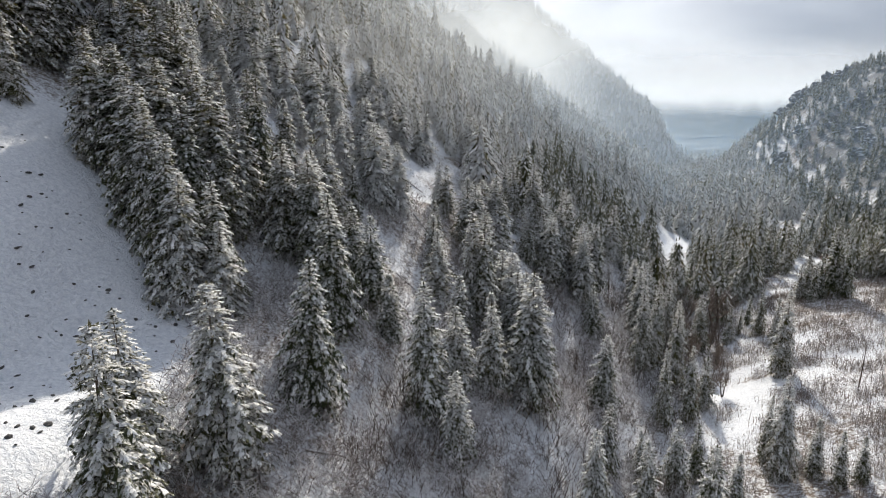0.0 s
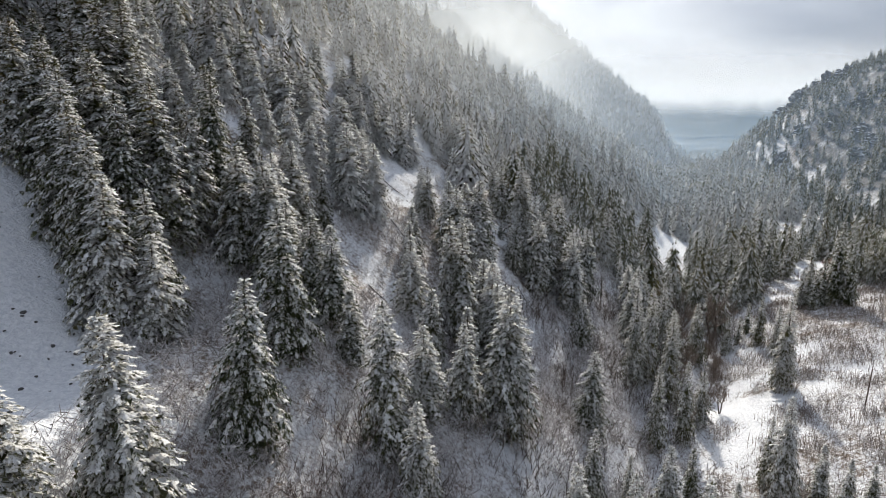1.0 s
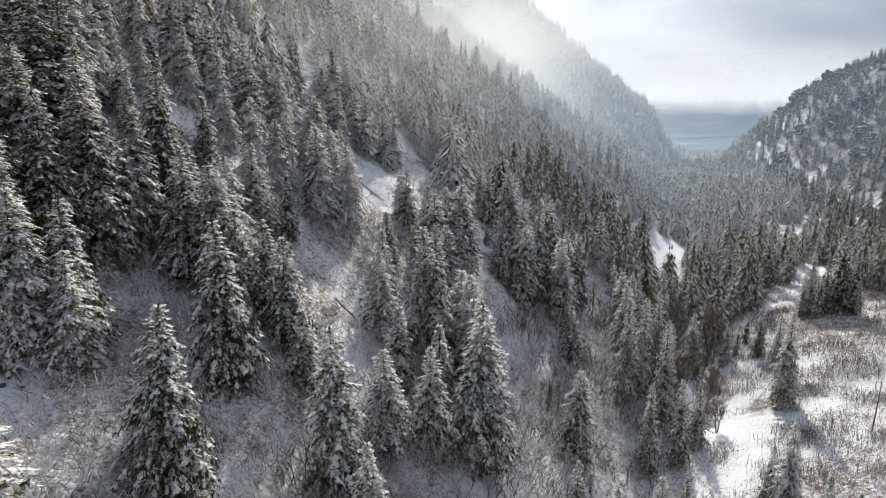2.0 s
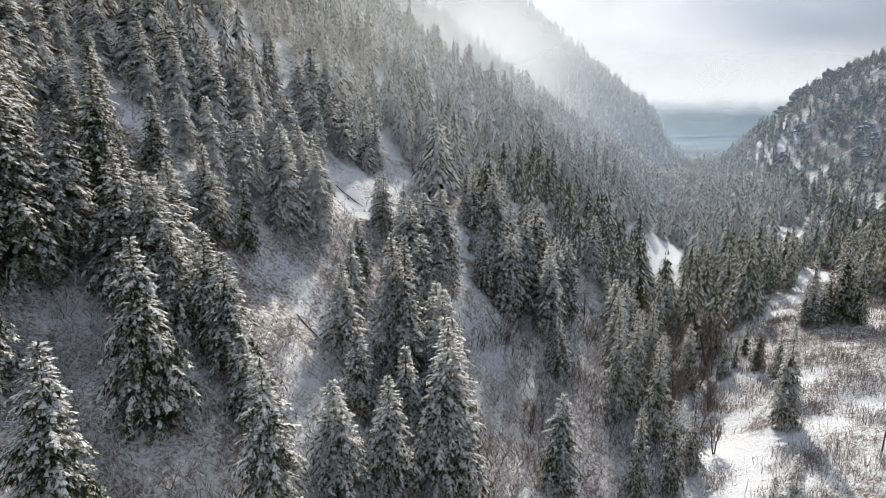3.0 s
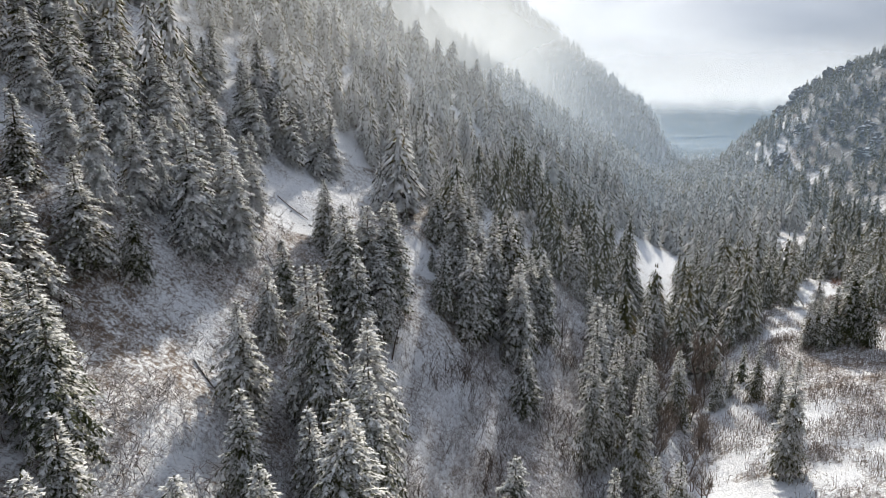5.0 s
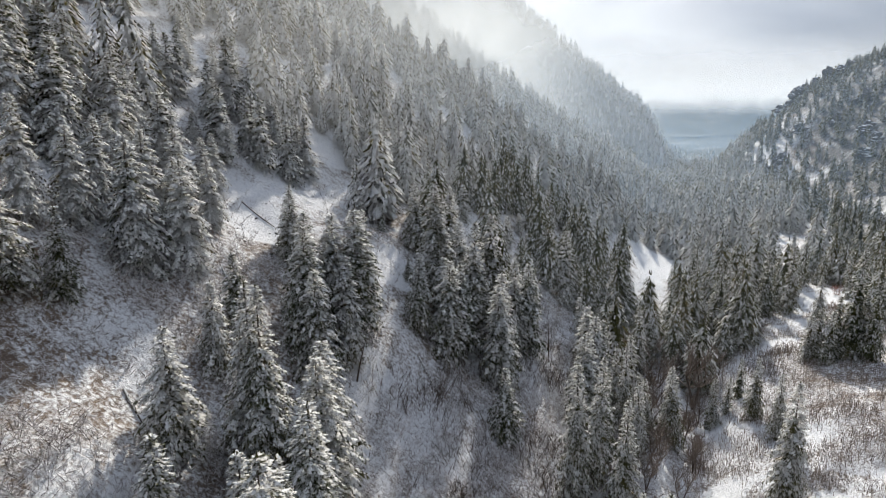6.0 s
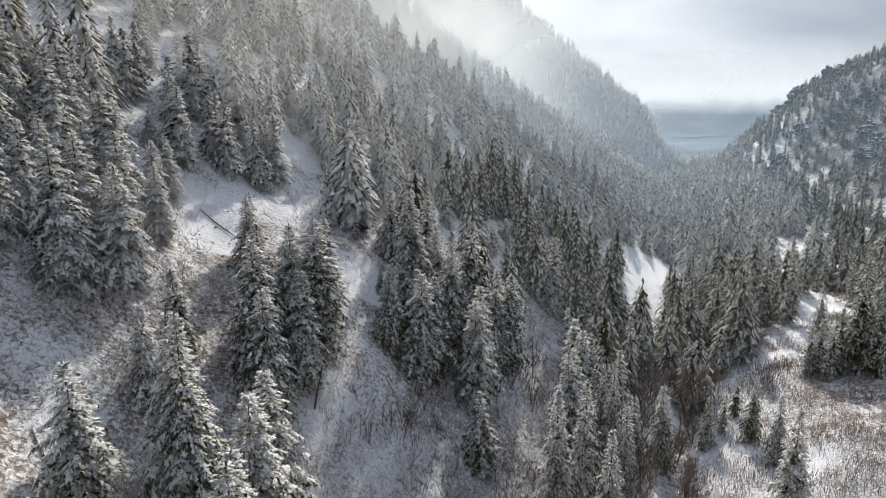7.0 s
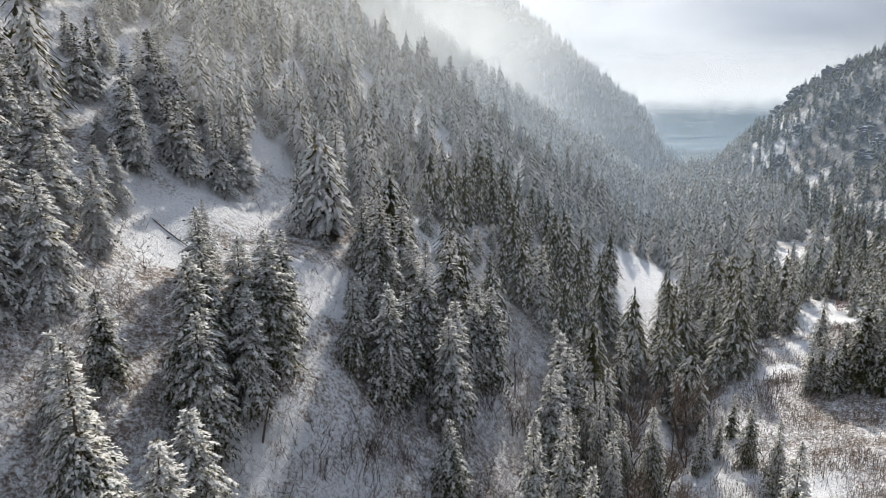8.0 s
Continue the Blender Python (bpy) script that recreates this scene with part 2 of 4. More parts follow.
def mesh_from(name, verts, faces, mats, idx=None, smooth=False):
    """verts (n, 3) and triangles or quads (m, 3 or 4) as arrays."""
    me = bpy.data.meshes.new(name)
    verts, faces = np.asarray(verts, np.float32), np.asarray(faces, np.int32)
    m, c = faces.shape
    me.vertices.add(len(verts))
    me.vertices.foreach_set("co", verts.ravel())
    me.loops.add(m * c)
    me.loops.foreach_set("vertex_index", faces.ravel())
    me.polygons.add(m)
    me.polygons.foreach_set("loop_start", np.arange(0, m * c, c, dtype=np.int32))
    if idx is not None:
        me.polygons.foreach_set("material_index", np.asarray(idx, np.int32))
    me.polygons.foreach_set("use_smooth", np.full(m, smooth))
    for mat in mats:
        me.materials.append(mat)
    me.update(calc_edges=True)
    return me


def grid_mesh(name, xs, ys, zfun, mat):
    gx, gy = np.meshgrid(xs, ys)
    v = np.stack([gx, gy, zfun(gx, gy)], -1).reshape(-1, 3)
    n = len(xs)
    i = (np.arange(len(ys) - 1)[:, None] * n + np.arange(n - 1)[None]).ravel()
    return mesh_from(name, v, np.stack([i, i + 1, i + n + 1, i + n], -1), [mat], smooth=True)


# deep clean snow, x, y and reach
DEEP_SLOPE = [
    (19, 72, 3), (24, 88, 3), (28, 92, 2.5), (13, 75, 2.5), (-42, 45, 17), (-37, 58, 14), (-46, 66, 16), (-58, 60, 20), (-36, 38, 12), (-30, 50, 9), (57, 112, 5.0), (60, 117, 6.0), (67, 115, 5), (57, 104, 4), (52, 99, 3.5), (49, 96, 3), (75, 116, 3.5), (72, 124, 3), (85, 118, 3), (60, 124, 3), (-10.8, 144.1, 9),
]
DEEP_VALLEY = [
    (135, 208, 12), (13.2, 148.4, 6), (-3.5, 191, 7), (100, 264, 11.5), (106.7, 281, 12), (95, 248, 6), (13.3, 122, 3), (12, 117, 2.5), (76, 152, 3), (80, 134, 4),
    (18, 79, 3), (22, 96, 2.5), (30, 104, 2.5), (120, 200, 6), (131, 212, 6), (144, 220, 7), (157, 229, 7), (170, 239, 7), (112, 187, 3.5), (74, 146, 3), (66, 126, 3.5), (59.5, 118, 4), (61, 111.5, 4), (72.5, 148, 2.5), (76, 142, 2), (84, 134.5, 2.5), (100, 177, 3), (106, 187, 2.5),
]
DEEP = DEEP_SLOPE + DEEP_VALLEY


def snow_depth(x, y):
    """1 where deep snow hides the litter."""
    d = np.zeros_like(x)
    for a, b, c in DEEP:
        wob = c * (0.75 + 0.5 * lattice(x / 3.5, y / 3.5, 13))
        d = np.maximum(d, 1 - step(0.7, 1.1, np.hypot(x - a, y - b) / wob))
    return d


ground = new("ground", grid_mesh("ground", spread(-1500, -75, 140, 3600, 1.5, 1.045), spread(-400, 15, 260, 4800, 1.5, 1.04), ground_z, GROUND))
co = np.empty(len(ground.data.vertices) * 3, np.float32)
ground.data.vertices.foreach_get("co", co)
ground.data.attributes.new("snow_depth", "FLOAT", "POINT").data.foreach_set("value", snow_depth(co[0::3].astype(float), co[1::3].astype(float)).astype(np.float32))
ground.data.attributes.new("far_woods", "FLOAT", "POINT").data.foreach_set("value", np.maximum(step(880, 1050, co[1::3].astype(float)), 0.75 * step(640, 720, co[1::3].astype(float)) * step(20, 60, -across(co[0::3], co[1::3]))).astype(np.float32))
ground.data.attributes.new("rocky", "FLOAT", "POINT").data.foreach_set("value", step(70, 110, across(co[0::3], co[1::3])).astype(np.float32))
ground.data.attributes.new("meadow", "FLOAT", "POINT").data.foreach_set("value", (step(5, 12, across(co[0::3], co[1::3])) * (1 - step(60, 80, across(co[0::3], co[1::3]))) + (2.6 - 2.4 * step(-32, -24, across(co[0::3], co[1::3]))) * step(-66, -56, across(co[0::3], co[1::3])) * (1 - step(3, 9, across(co[0::3], co[1::3]))) * (1 - step(170, 200, co[1::3]))).astype(np.float32))
tagged(ground, "steep snowy valley sides and floor with brown litter showing through", "ground", kind="structure")


# ---- conifers ----
def conifer_parts(seed, h, r, gap, seg, size, snow, bare=0.08, power=0.8, boughs=1.0):
    """Verts and triangles of needles and of snow for a conifer h metres tall, with r metres of reach at its foot.
    gap: metres between whorls; seg: metres between nodes of a bough; size: length of a spray of needles."""
    rng = random.Random(seed)
    nv, nt_, sv, st = [], [], [], []
    up = Vector((0, 0, 1))
    lobes = [rng.uniform(0.72, 1.15) for _ in range(9)]
    lobe_turn = rng.uniform(-0.25, 0.25)

    def spray(base, way, e, fat):
        wd = way.cross(up)
        if wd.length < 0.05:
            wd = Vector((1, 0, 0))
        wd = wd.normalized() * e * fat
        tilt = up * rng.uniform(-0.10, 0.10) * e
        tip = base + way * e
        i = len(nv)
        if rng.random() < 0.55:
            nv.extend([base + wd + tilt, base - wd - tilt, tip])
        else:
            nv.extend([base - way * 0.1 * e, tip + wd + tilt - way * e * rng.uniform(0.05, 0.4), tip - wd - tilt])
        nt_.append((i, i + 1, i + 2))

    def pad(a, b, w, lift):
        """A cushion of snow: a ridge from a to b with its flanks drooping."""
        wd = (b - a).cross(up)
        wd = wd.normalized() * w if wd.length > 0.02 else Vector((w, 0, 0))
        c = a.lerp(b, rng.uniform(0.4, 0.65)) - up * 0.35 * lift
        i = len(sv)
        sv.extend([a + up * lift * 0.6, c + wd, b + up * lift * 0.3, c - wd])
        st.extend([(i, i + 1, i + 2), (i, i + 2, i + 3)])

    z, turn = bare * h, 0.0
    while z < h * 0.985:
        f = (z - bare * h) / (h * (1 - bare))
        reach = r * (1 - f) ** power * (0.58 + 0.42 * min(1, f * 4.5)) + 0.10
        count = max(4, round((5.2 + 3.0 * (1 - f)) * boughs))
        for b in range(count):
            a = turn + 2 * math.pi * (b + rng.uniform(-0.38, 0.38)) / count
            lobe = lobes[int((a + lobe_turn * z) / (2 * math.pi) * 9) % 9]
            L = reach * rng.uniform(0.62, 1.12) * lobe
            out = Vector((math.cos(a), math.sin(a), 0))
            side = Vector((-math.sin(a), math.cos(a), 0))
            rise = 0.60 * f - 0.12 + rng.uniform(-0.22, 0.22)
            droop = (0.72 - 0.35 * f) * rng.uniform(0.6, 1.35)
            z0 = z + rng.uniform(-0.9, 0.9) * gap * min(1, 3 * (1 - f))
            bend = rng.uniform(-0.18, 0.18)
            n = max(2, round(L / seg))
            laden = rng.random() < 0.30 + 0.62 * snow
            last = up * z0
            for k in range(1, n + 1):
                q = 0.16 + 0.84 * k / n
                p = out * L * q + side * (bend * L * q * q) + up * (z0 + L * (rise * q - droop * q * q))
                d = p - last
                d = d.normalized() if d.length > 0.01 else out
                wq = 0.34 * L * (1 - 1.25 * abs(q - 0.52)) + 0.10
                spray(p - d * size * 0.35, d, size * rng.uniform(0.8, 1.25), 0.26)
                for sgn in (-1, 1):
                    way = (side * sgn * rng.uniform(0.5, 1.0) + d * rng.uniform(0.45, 1.1) - up * rng.uniform(0.1, 1.05)).normalized()
                    e = min(size * 1.5, max(size * 0.55, wq)) * rng.uniform(0.75, 1.25)
                    spray(p - d * rng.uniform(0, 0.5) * seg, way, e, rng.uniform(0.20, 0.34))
                    if wq > size * 0.8:
                        spray(p + side * sgn * wq * rng.uniform(0.35, 0.7) - up * rng.uniform(0.0, 0.15), (way + d * 0.5 - up * 0.2).normalized(), size * rng.uniform(0.6, 1.1), 0.28)
                    if laden and q > 0.35 and rng.random() < snow * 0.62:
                        pad(p + way * e * 0.25, p + way * e * rng.uniform(0.8, 1.1), e * rng.uniform(0.11, 0.24), 0.10)
                if laden and q > 0.3 and rng.random() < snow * (0.75 + 0.5 * f):
                    big = 1.5 if rng.random() < 0.15 else 1.0
                    pad(last.lerp(p, 0.35), p + d * size * rng.uniform(0.25, 0.7), (0.09 + 0.21 * wq) * rng.uniform(0.7, 1.3) * big, 0.13 * big)
                last = p
        turn += 1.1 + rng.uniform(0, 0.8)
        z += gap * (0.55 + 0.6 * (1 - f)) * rng.uniform(0.85, 1.15)
    # inner needles round the stem
    for k in range(9):
        f = k / 11
        z0, z1 = h * (bare + 0.18 + (0.74 - bare) * f), h * (bare * 0.9 + (0.80 - bare) * f)
        rr = r * 0.46 * (1 - f) ** power + 0.05
        off = rng.uniform(0, 1)
        for b in range(6):
            a, w = 2 * math.pi * (b + off) / 6, 0.62
            i = len(nv)
            e = rr * rng.uniform(0.6, 1.1)
            nv += [Vector((0, 0, min(h * 0.96, z0))), Vector((e * math.cos(a - w), e * math.sin(a - w), z1 + rng.uniform(-0.4, 0.4))), Vector((e * math.cos(a + w), e * math.sin(a + w), z1 + rng.uniform(-0.4, 0.4)))]
            nt_ += [(i, i + 1, i + 2)]
    # leader
    for b in range(5):
        a = b * 1.257
        out = Vector((math.cos(a), math.sin(a), 0)) * (0.07 + 0.003 * h)
        i = len(nv)
        nv += [out + up * h * (0.95 + 0.01 * b), Vector((-out.y, out.x, 0)) + up * h * (0.945 + 0.01 * b), up * h]
        nt_ += [(i, i + 1, i + 2)]
    return np.array(nv), np.array(nt_), np.array(sv), np.array(st)


def trunk_arrays(h, r, sides=7, rings=6):
    v, f = [], []
    for k in range(rings):
        q = k / (rings - 1)
        rr = r * (1 - q) ** 0.9 * (1.35 if k == 0 else 1.0) + 0.012
        for s in range(sides):
            a = 2 * math.pi * s / sides
            v.append((rr * math.cos(a), rr * math.sin(a), -1.2 + q * (h * 0.98 + 1.2)))
    for k in range(rings - 1):
        for s in range(sides):
            a, b = k * sides + s, k * sides + (s + 1) % sides
            f.append((a, b, b + sides, a + sides))
    return np.array(v), np.array(f)


def part(name, me, parent, label=""):
    ob = new(name, me)
    ob.parent = parent
    return tagged(ob, label) if label else ob


def conifer(seed, h, r, gap, seg, size, snow, bare, power, boughs, needles=None):
    """One tree as a thing: an Empty at its foot with trunk, crown and the snow on its boughs."""
    root = new("conifer_tree")
    nv, nt_, sv, st = conifer_parts(seed, h, r, gap, seg, size, snow, bare, power, boughs)
    tv, tf = trunk_arrays(h, 0.013 * h + 0.05)
    part("trunk", mesh_from("trunk", tv, tf, [BARK], smooth=True), root)
    crown = part("crown", mesh_from("crown", nv, nt_, [needles or NEEDLES]), root)
    tagged(part("bough_snow", mesh_from("bough_snow", sv, st, [CLUMP], smooth=True), crown, "white snow lying on the boughs"), kind="stuff")
    return root


# ---- haze sheets, mist and low cloud ----
def mist_haze_material(name, far, alpha, patch=None, scale=0.006, low=None, high=None, color=(0.48, 0.68, 0.93)):
    """A sheet with distance haze and mist in its colour: part of the light passes, part is scattered forward and back.
    """
    k = Mat(name)
    k.nt.nodes.remove(k.bsdf)
    tc = k.node("TexCoord")
    sep = k.node("SeparateXYZ")
    k.link(tc.outputs["Object"], sep.inputs[0])
    n = k.noise(scale, 5, 0.55, distort=0.5)
    a = k.math("MULTIPLY", k.math("ADD", k.math("MULTIPLY", n, 1.1), 0.45), alpha)
    # thinner over the open valley than along the slope
    thin = k.math("DIVIDE", k.math("SUBTRACT", sep.outputs["X"], 0.10 * far), 0.32 * far, clamp=True)
    a = k.math("MULTIPLY", a, k.math("SUBTRACT", 1.0, k.math("MULTIPLY", thin, 0.72 if far < 600 else 0.0)))
    haze = a
    if patch:
        for px, pz, rx, rz, extra in patch:
            dx = k.math("DIVIDE", k.math("SUBTRACT", sep.outputs["X"], px), rx)
            dz = k.math("DIVIDE", k.math("SUBTRACT", sep.outputs["Z"], pz), rz)
            r2 = k.math("ADD", k.math("MULTIPLY", dx, dx), k.math("MULTIPLY", dz, dz))
            g = k.math("POWER", 2.718, k.math("MULTIPLY", r2, -1.0))
            m = k.math("MULTIPLY", k.math("SUBTRACT", n, 0.22, clamp=True), 3.0 * extra)
            a = k.math("ADD", a, k.math("MULTIPLY", g, m))
    thick = k.math("DIVIDE", k.math("SUBTRACT", a, haze), a, clamp=True)
    if low:
        t = k.math("DIVIDE", k.math("SUBTRACT", k.math("ADD", sep.outputs["Z"], k.math("MULTIPLY", n, low[2])), low[0]), low[1] - low[0])
        a = k.math("MULTIPLY", a, k.math("MINIMUM", k.math("MAXIMUM", t, 0.0), 1.0))
    if high:
        t = k.math("DIVIDE", k.math("SUBTRACT", high[1], k.math("ADD", sep.outputs["Z"], k.math("MULTIPLY", n, high[2]))), high[1] - high[0])
        a = k.math("MULTIPLY", a, k.math("MINIMUM", k.math("MAXIMUM", t, 0.0), 1.0))
    a = k.math("MINIMUM", a, 0.97)
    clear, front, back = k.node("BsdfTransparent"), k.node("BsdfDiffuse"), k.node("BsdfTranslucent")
    # distance haze is put into the sheet as blue, thick droplets are white
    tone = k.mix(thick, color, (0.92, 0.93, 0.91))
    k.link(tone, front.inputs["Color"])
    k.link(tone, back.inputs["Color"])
    both, mix = k.node("MixShader"), k.node("MixShader")
    both.inputs[0].default_value = 0.6
    k.link(front.outputs[0], both.inputs[1])
    k.link(back.outputs[0], both.inputs[2])
    k.link(a, mix.inputs[0])
    k.link(clear.outputs[0], mix.inputs[1])
    k.link(both.outputs[0], mix.inputs[2])
    k.link(mix.outputs[0], k.out.inputs["Surface"])
    return k.m


def mist(y, x0, x1, z0, z1, mat, label):
    """A thin upright sheet for haze, mist and cloud that hangs across the valley, bulging towards its ends."""
    xs = np.linspace(x0, x1, 25)
    zs = np.linspace(z0, z1, 9)
    gx, gz = np.meshgrid(xs, zs)
    gy = y + 0.03 * (x1 - x0) * ((gx - x0) / (x1 - x0) * 2 - 1) ** 2 + (gz - z0) * 0.08
    n = len(xs)
    i = (np.arange(len(zs) - 1)[:, None] * n + np.arange(n - 1)[None]).ravel()
    ob = new("mist", mesh_from("mist", np.stack([gx, gy, gz], -1).reshape(-1, 3), np.stack([i, i + 1, i + n + 1, i + n], -1), [mat], smooth=True))
    return tagged(ob, label, "mist", kind="stuff")


# sheets added one behind another stand in for haze that thickens with distance
mist(165, -140, 240, -5, 150, mist_haze_material("faint_haze_sheet", 165, 0.028, [(-35, 78, 50, 22, 0.18)], 0.02, None, (50, 140, 30), (0.74, 0.84, 0.94)), "sheet with faint haze in its colour between the near trees")
mist(235, -200, 330, -10, 190, mist_haze_material("thin_haze_sheet", 235, 0.062, [(-5, 88, 80, 30, 0.20)], 0.014, None, (60, 180, 40)), "sheet with thin haze and mist in its colour across the valley")
mist(330, -260, 420, -10, 230, mist_haze_material("clinging_mist_haze", 330, 0.16, [(10, 98, 90, 22, 0.40), (72, 56, 60, 30, 0.07)], 0.012, None, (80, 220, 40)), "sheet with blue haze and thin mist in its colour among the upper trees")
mist(450, -300, 560, -15, 300, mist_haze_material("slope_mist_haze", 450, 0.10, [(10, 132, 100, 36, 0.6), (90, 62, 75, 42, 0.06)], 0.012, None, (90, 290, 60)), "sheet with blue haze and drifting mist in its colour off the wooded slope")
mist(560, -300, 640, -20, 330, mist_haze_material("gully_mist_haze", 560, 0.08, [(50, 108, 50, 38, 0.42), (-8, 175, 60, 45, 0.5), (110, 65, 50, 30, 0.2)], 0.014, None, (120, 320, 60)), "sheet with blue haze and bright mist in its colour at the side gully")
mist(800, -300, 900, -30, 330, mist_haze_material("ridge_haze_sheet", 800, 0.12, [(590, 140, 90, 30, 0.4)], 0.009, None, (60, 220, 60), (0.40, 0.62, 0.90)), "sheet with pale blue haze in its colour in front of the far ridge")
mist(1400, -300, 1700, -60, 220, mist_haze_material("basin_haze_sheet", 1400, 0.09, None, 0.004, None, (20, 170, 50), (0.32, 0.55, 0.88)), "sheet with blue haze in its colour over the lower valley")
mist(3250, -900, 3600, 20, 700, mist_haze_material("low_cloud", 3250, 0.95, None, 0.0022, (170, 270, 200), (300, 560, 220), (0.66, 0.69, 0.73)), "low grey cloud hiding the far hills")
# kinds of tree: seed, height, reach, whorl gap, node gap, spray, share with snow, bare foot, taper, boughs
KINDS = [
    (11, 20.0, 4.6, 0.50, 0.50, 0.52, 0.62, 0.07, 0.80, 1.10),
    (12, 18.0, 4.6, 0.48, 0.48, 0.50, 0.68, 0.05, 0.74, 1.10),
    (13, 21.0, 4.2, 0.52, 0.50, 0.52, 0.55, 0.11, 0.86, 1.05),
    (14, 15.0, 4.0, 0.46, 0.46, 0.48, 0.70, 0.04, 0.76, 1.10),
    (15, 13.0, 3.3, 0.44, 0.44, 0.46, 0.56, 0.08, 0.82, 1.05),
    (16, 9.0, 2.5, 0.38, 0.38, 0.40, 0.52, 0.03, 0.85, 1.05),
]
GREENS = [
    (17, 20.0, 3.9, 0.52, 0.52, 0.54, 0.20, 0.09, 0.84, 1.05),
    (18, 16.0, 3.6, 0.48, 0.48, 0.50, 0.26, 0.06, 0.78, 1.05),
    (19, 12.5, 3.1, 0.44, 0.44, 0.46, 0.16, 0.05, 0.80, 1.05),
    (20, 9.0, 2.5, 0.38, 0.40, 0.40, 0.12, 0.03, 0.84, 1.05),
]
PLAIN = [
    (21, 18.0, 4.1, 0.66, 0.72, 0.78, 0.62, 0.06, 0.78, 0.95),
    (22, 15.0, 3.8, 0.62, 0.70, 0.76, 0.68, 0.05, 0.74, 0.95),
    (23, 16.0, 3.4, 0.64, 0.70, 0.76, 0.56, 0.09, 0.84, 0.95),
    (24, 12.0, 3.1, 0.56, 0.64, 0.68, 0.62, 0.04, 0.78, 0.95),
]
SHELTERED = [
    (25, 17.0, 3.9, 0.64, 0.72, 0.78, 0.30, 0.06, 0.79, 0.95),
    (26, 14.0, 3.5, 0.60, 0.70, 0.74, 0.34, 0.05, 0.77, 0.95),
    (27, 11.0, 2.9, 0.54, 0.62, 0.66, 0.26, 0.04, 0.80, 0.95),
]

# tips of trees that stand out, by their belt on the slope: x, y and height of the tip above the datum
CREST = [
    (-50.1, 92.2, 69.3), (-53.3, 97.3, 71.7), (-50.6, 107.7, 72.1), (-40.5, 116.0, 69.7), (-29.1, 146.0, 69.0), (-40.6, 156.2, 79.9), (-27.7, 163.1, 72.8),
    (-27.2, 165.9, 74.3), (-32.4, 169.1, 75.7), (-19.6, 170.8, 73.1), (-19.4, 174.6, 73.7), (-29.3, 175.2, 77.9), (-23.9, 176.8, 73.2), (-32.7, 186.2, 81.7),
    (-19.0, 188.4, 75.0), (-24.5, 219.2, 84.3), (-11.0, 225.3, 75.9), (-2.8, 229.7, 75.1), (5.5, 235.4, 70.1), (-4.9, 241.5, 76.9),
]
UPPER = [
    (-45.7, 85.4, 66.2), (-43.5, 95.5, 65.6), (-26.6, 104.2, 59.9), (-37.3, 104.6, 63.6), (-39.5, 108.0, 66.0), (-37.5, 111.9, 64.5), (-25.7, 124.2, 67.5),
    (-20.8, 126.2, 57.9), (-27.3, 127.1, 68.5), (-17.0, 128.6, 57.2), (-16.6, 131.9, 60.8), (-16.3, 134.4, 60.8), (-18.4, 136.7, 61.1), (-13.8, 139.3, 54.3),
    (-24.8, 140.4, 65.3), (-13.8, 143.9, 54.8), (-25.9, 144.4, 67.4), (-20.0, 152.5, 58.8), (-16.1, 154.5, 62.6), (-17.3, 157.5, 64.3), (-11.1, 161.6, 60.5),
    (-13.5, 162.3, 61.2), (-6.5, 164.8, 56.8), (-13.5, 164.9, 61.4), (-4.7, 171.8, 57.7), (-10.8, 172.6, 60.4), (-6.9, 173.5, 57.7), (8.5, 192.7, 58.8),
    (7.9, 195.2, 58.3), (13.2, 199.2, 56.2), (6.5, 227.3, 66.5), (13.9, 234.2, 66.7), (23.3, 237.4, 59.3),
]
SLOPE = [
    (-22.4, 84.7, 53.4), (-23.4, 88.4, 53.9), (-23.4, 97.1, 51.0), (-19.1, 101.3, 53.4), (-15.5, 104.7, 48.7), (-21.1, 109.3, 59.9), (-19.6, 114.3, 56.6),
    (-12.5, 114.7, 55.5), (-18.6, 118.6, 57.5), (-8.7, 119.8, 52.2), (-14.6, 122.4, 55.9), (-11.1, 123.3, 52.4), (-15.0, 125.8, 52.1), (-13.5, 129.5, 55.7),
    (-9.8, 131.6, 51.8), (-1.1, 140.8, 46.7), (10.8, 173.5, 46.5), (10.3, 182.8, 57.5), (9.3, 187.0, 56.8),
]
MIDDLE = [
    (-24.6, 64.6, 46.1), (-25.7, 67.8, 50.1), (-15.6, 81.3, 47.0), (-12.7, 82.4, 45.7), (-18.0, 83.1, 52.0), (-18.4, 85.9, 51.0), (-1.7, 107.9, 39.9),
    (6.3, 118.1, 44.2), (5.2, 124.9, 44.9), (8.0, 127.4, 44.2), (6.5, 133.5, 43.1), (11.5, 134.3, 43.7), (0.6, 134.6, 46.6), (17.4, 147.9, 33.3),
    (11.8, 161.5, 40.0), (17.4, 171.9, 44.6), (21.6, 173.4, 43.9), (25.6, 176.1, 39.9), (21.1, 184.9, 43.3), (28.8, 190.8, 41.1),
]
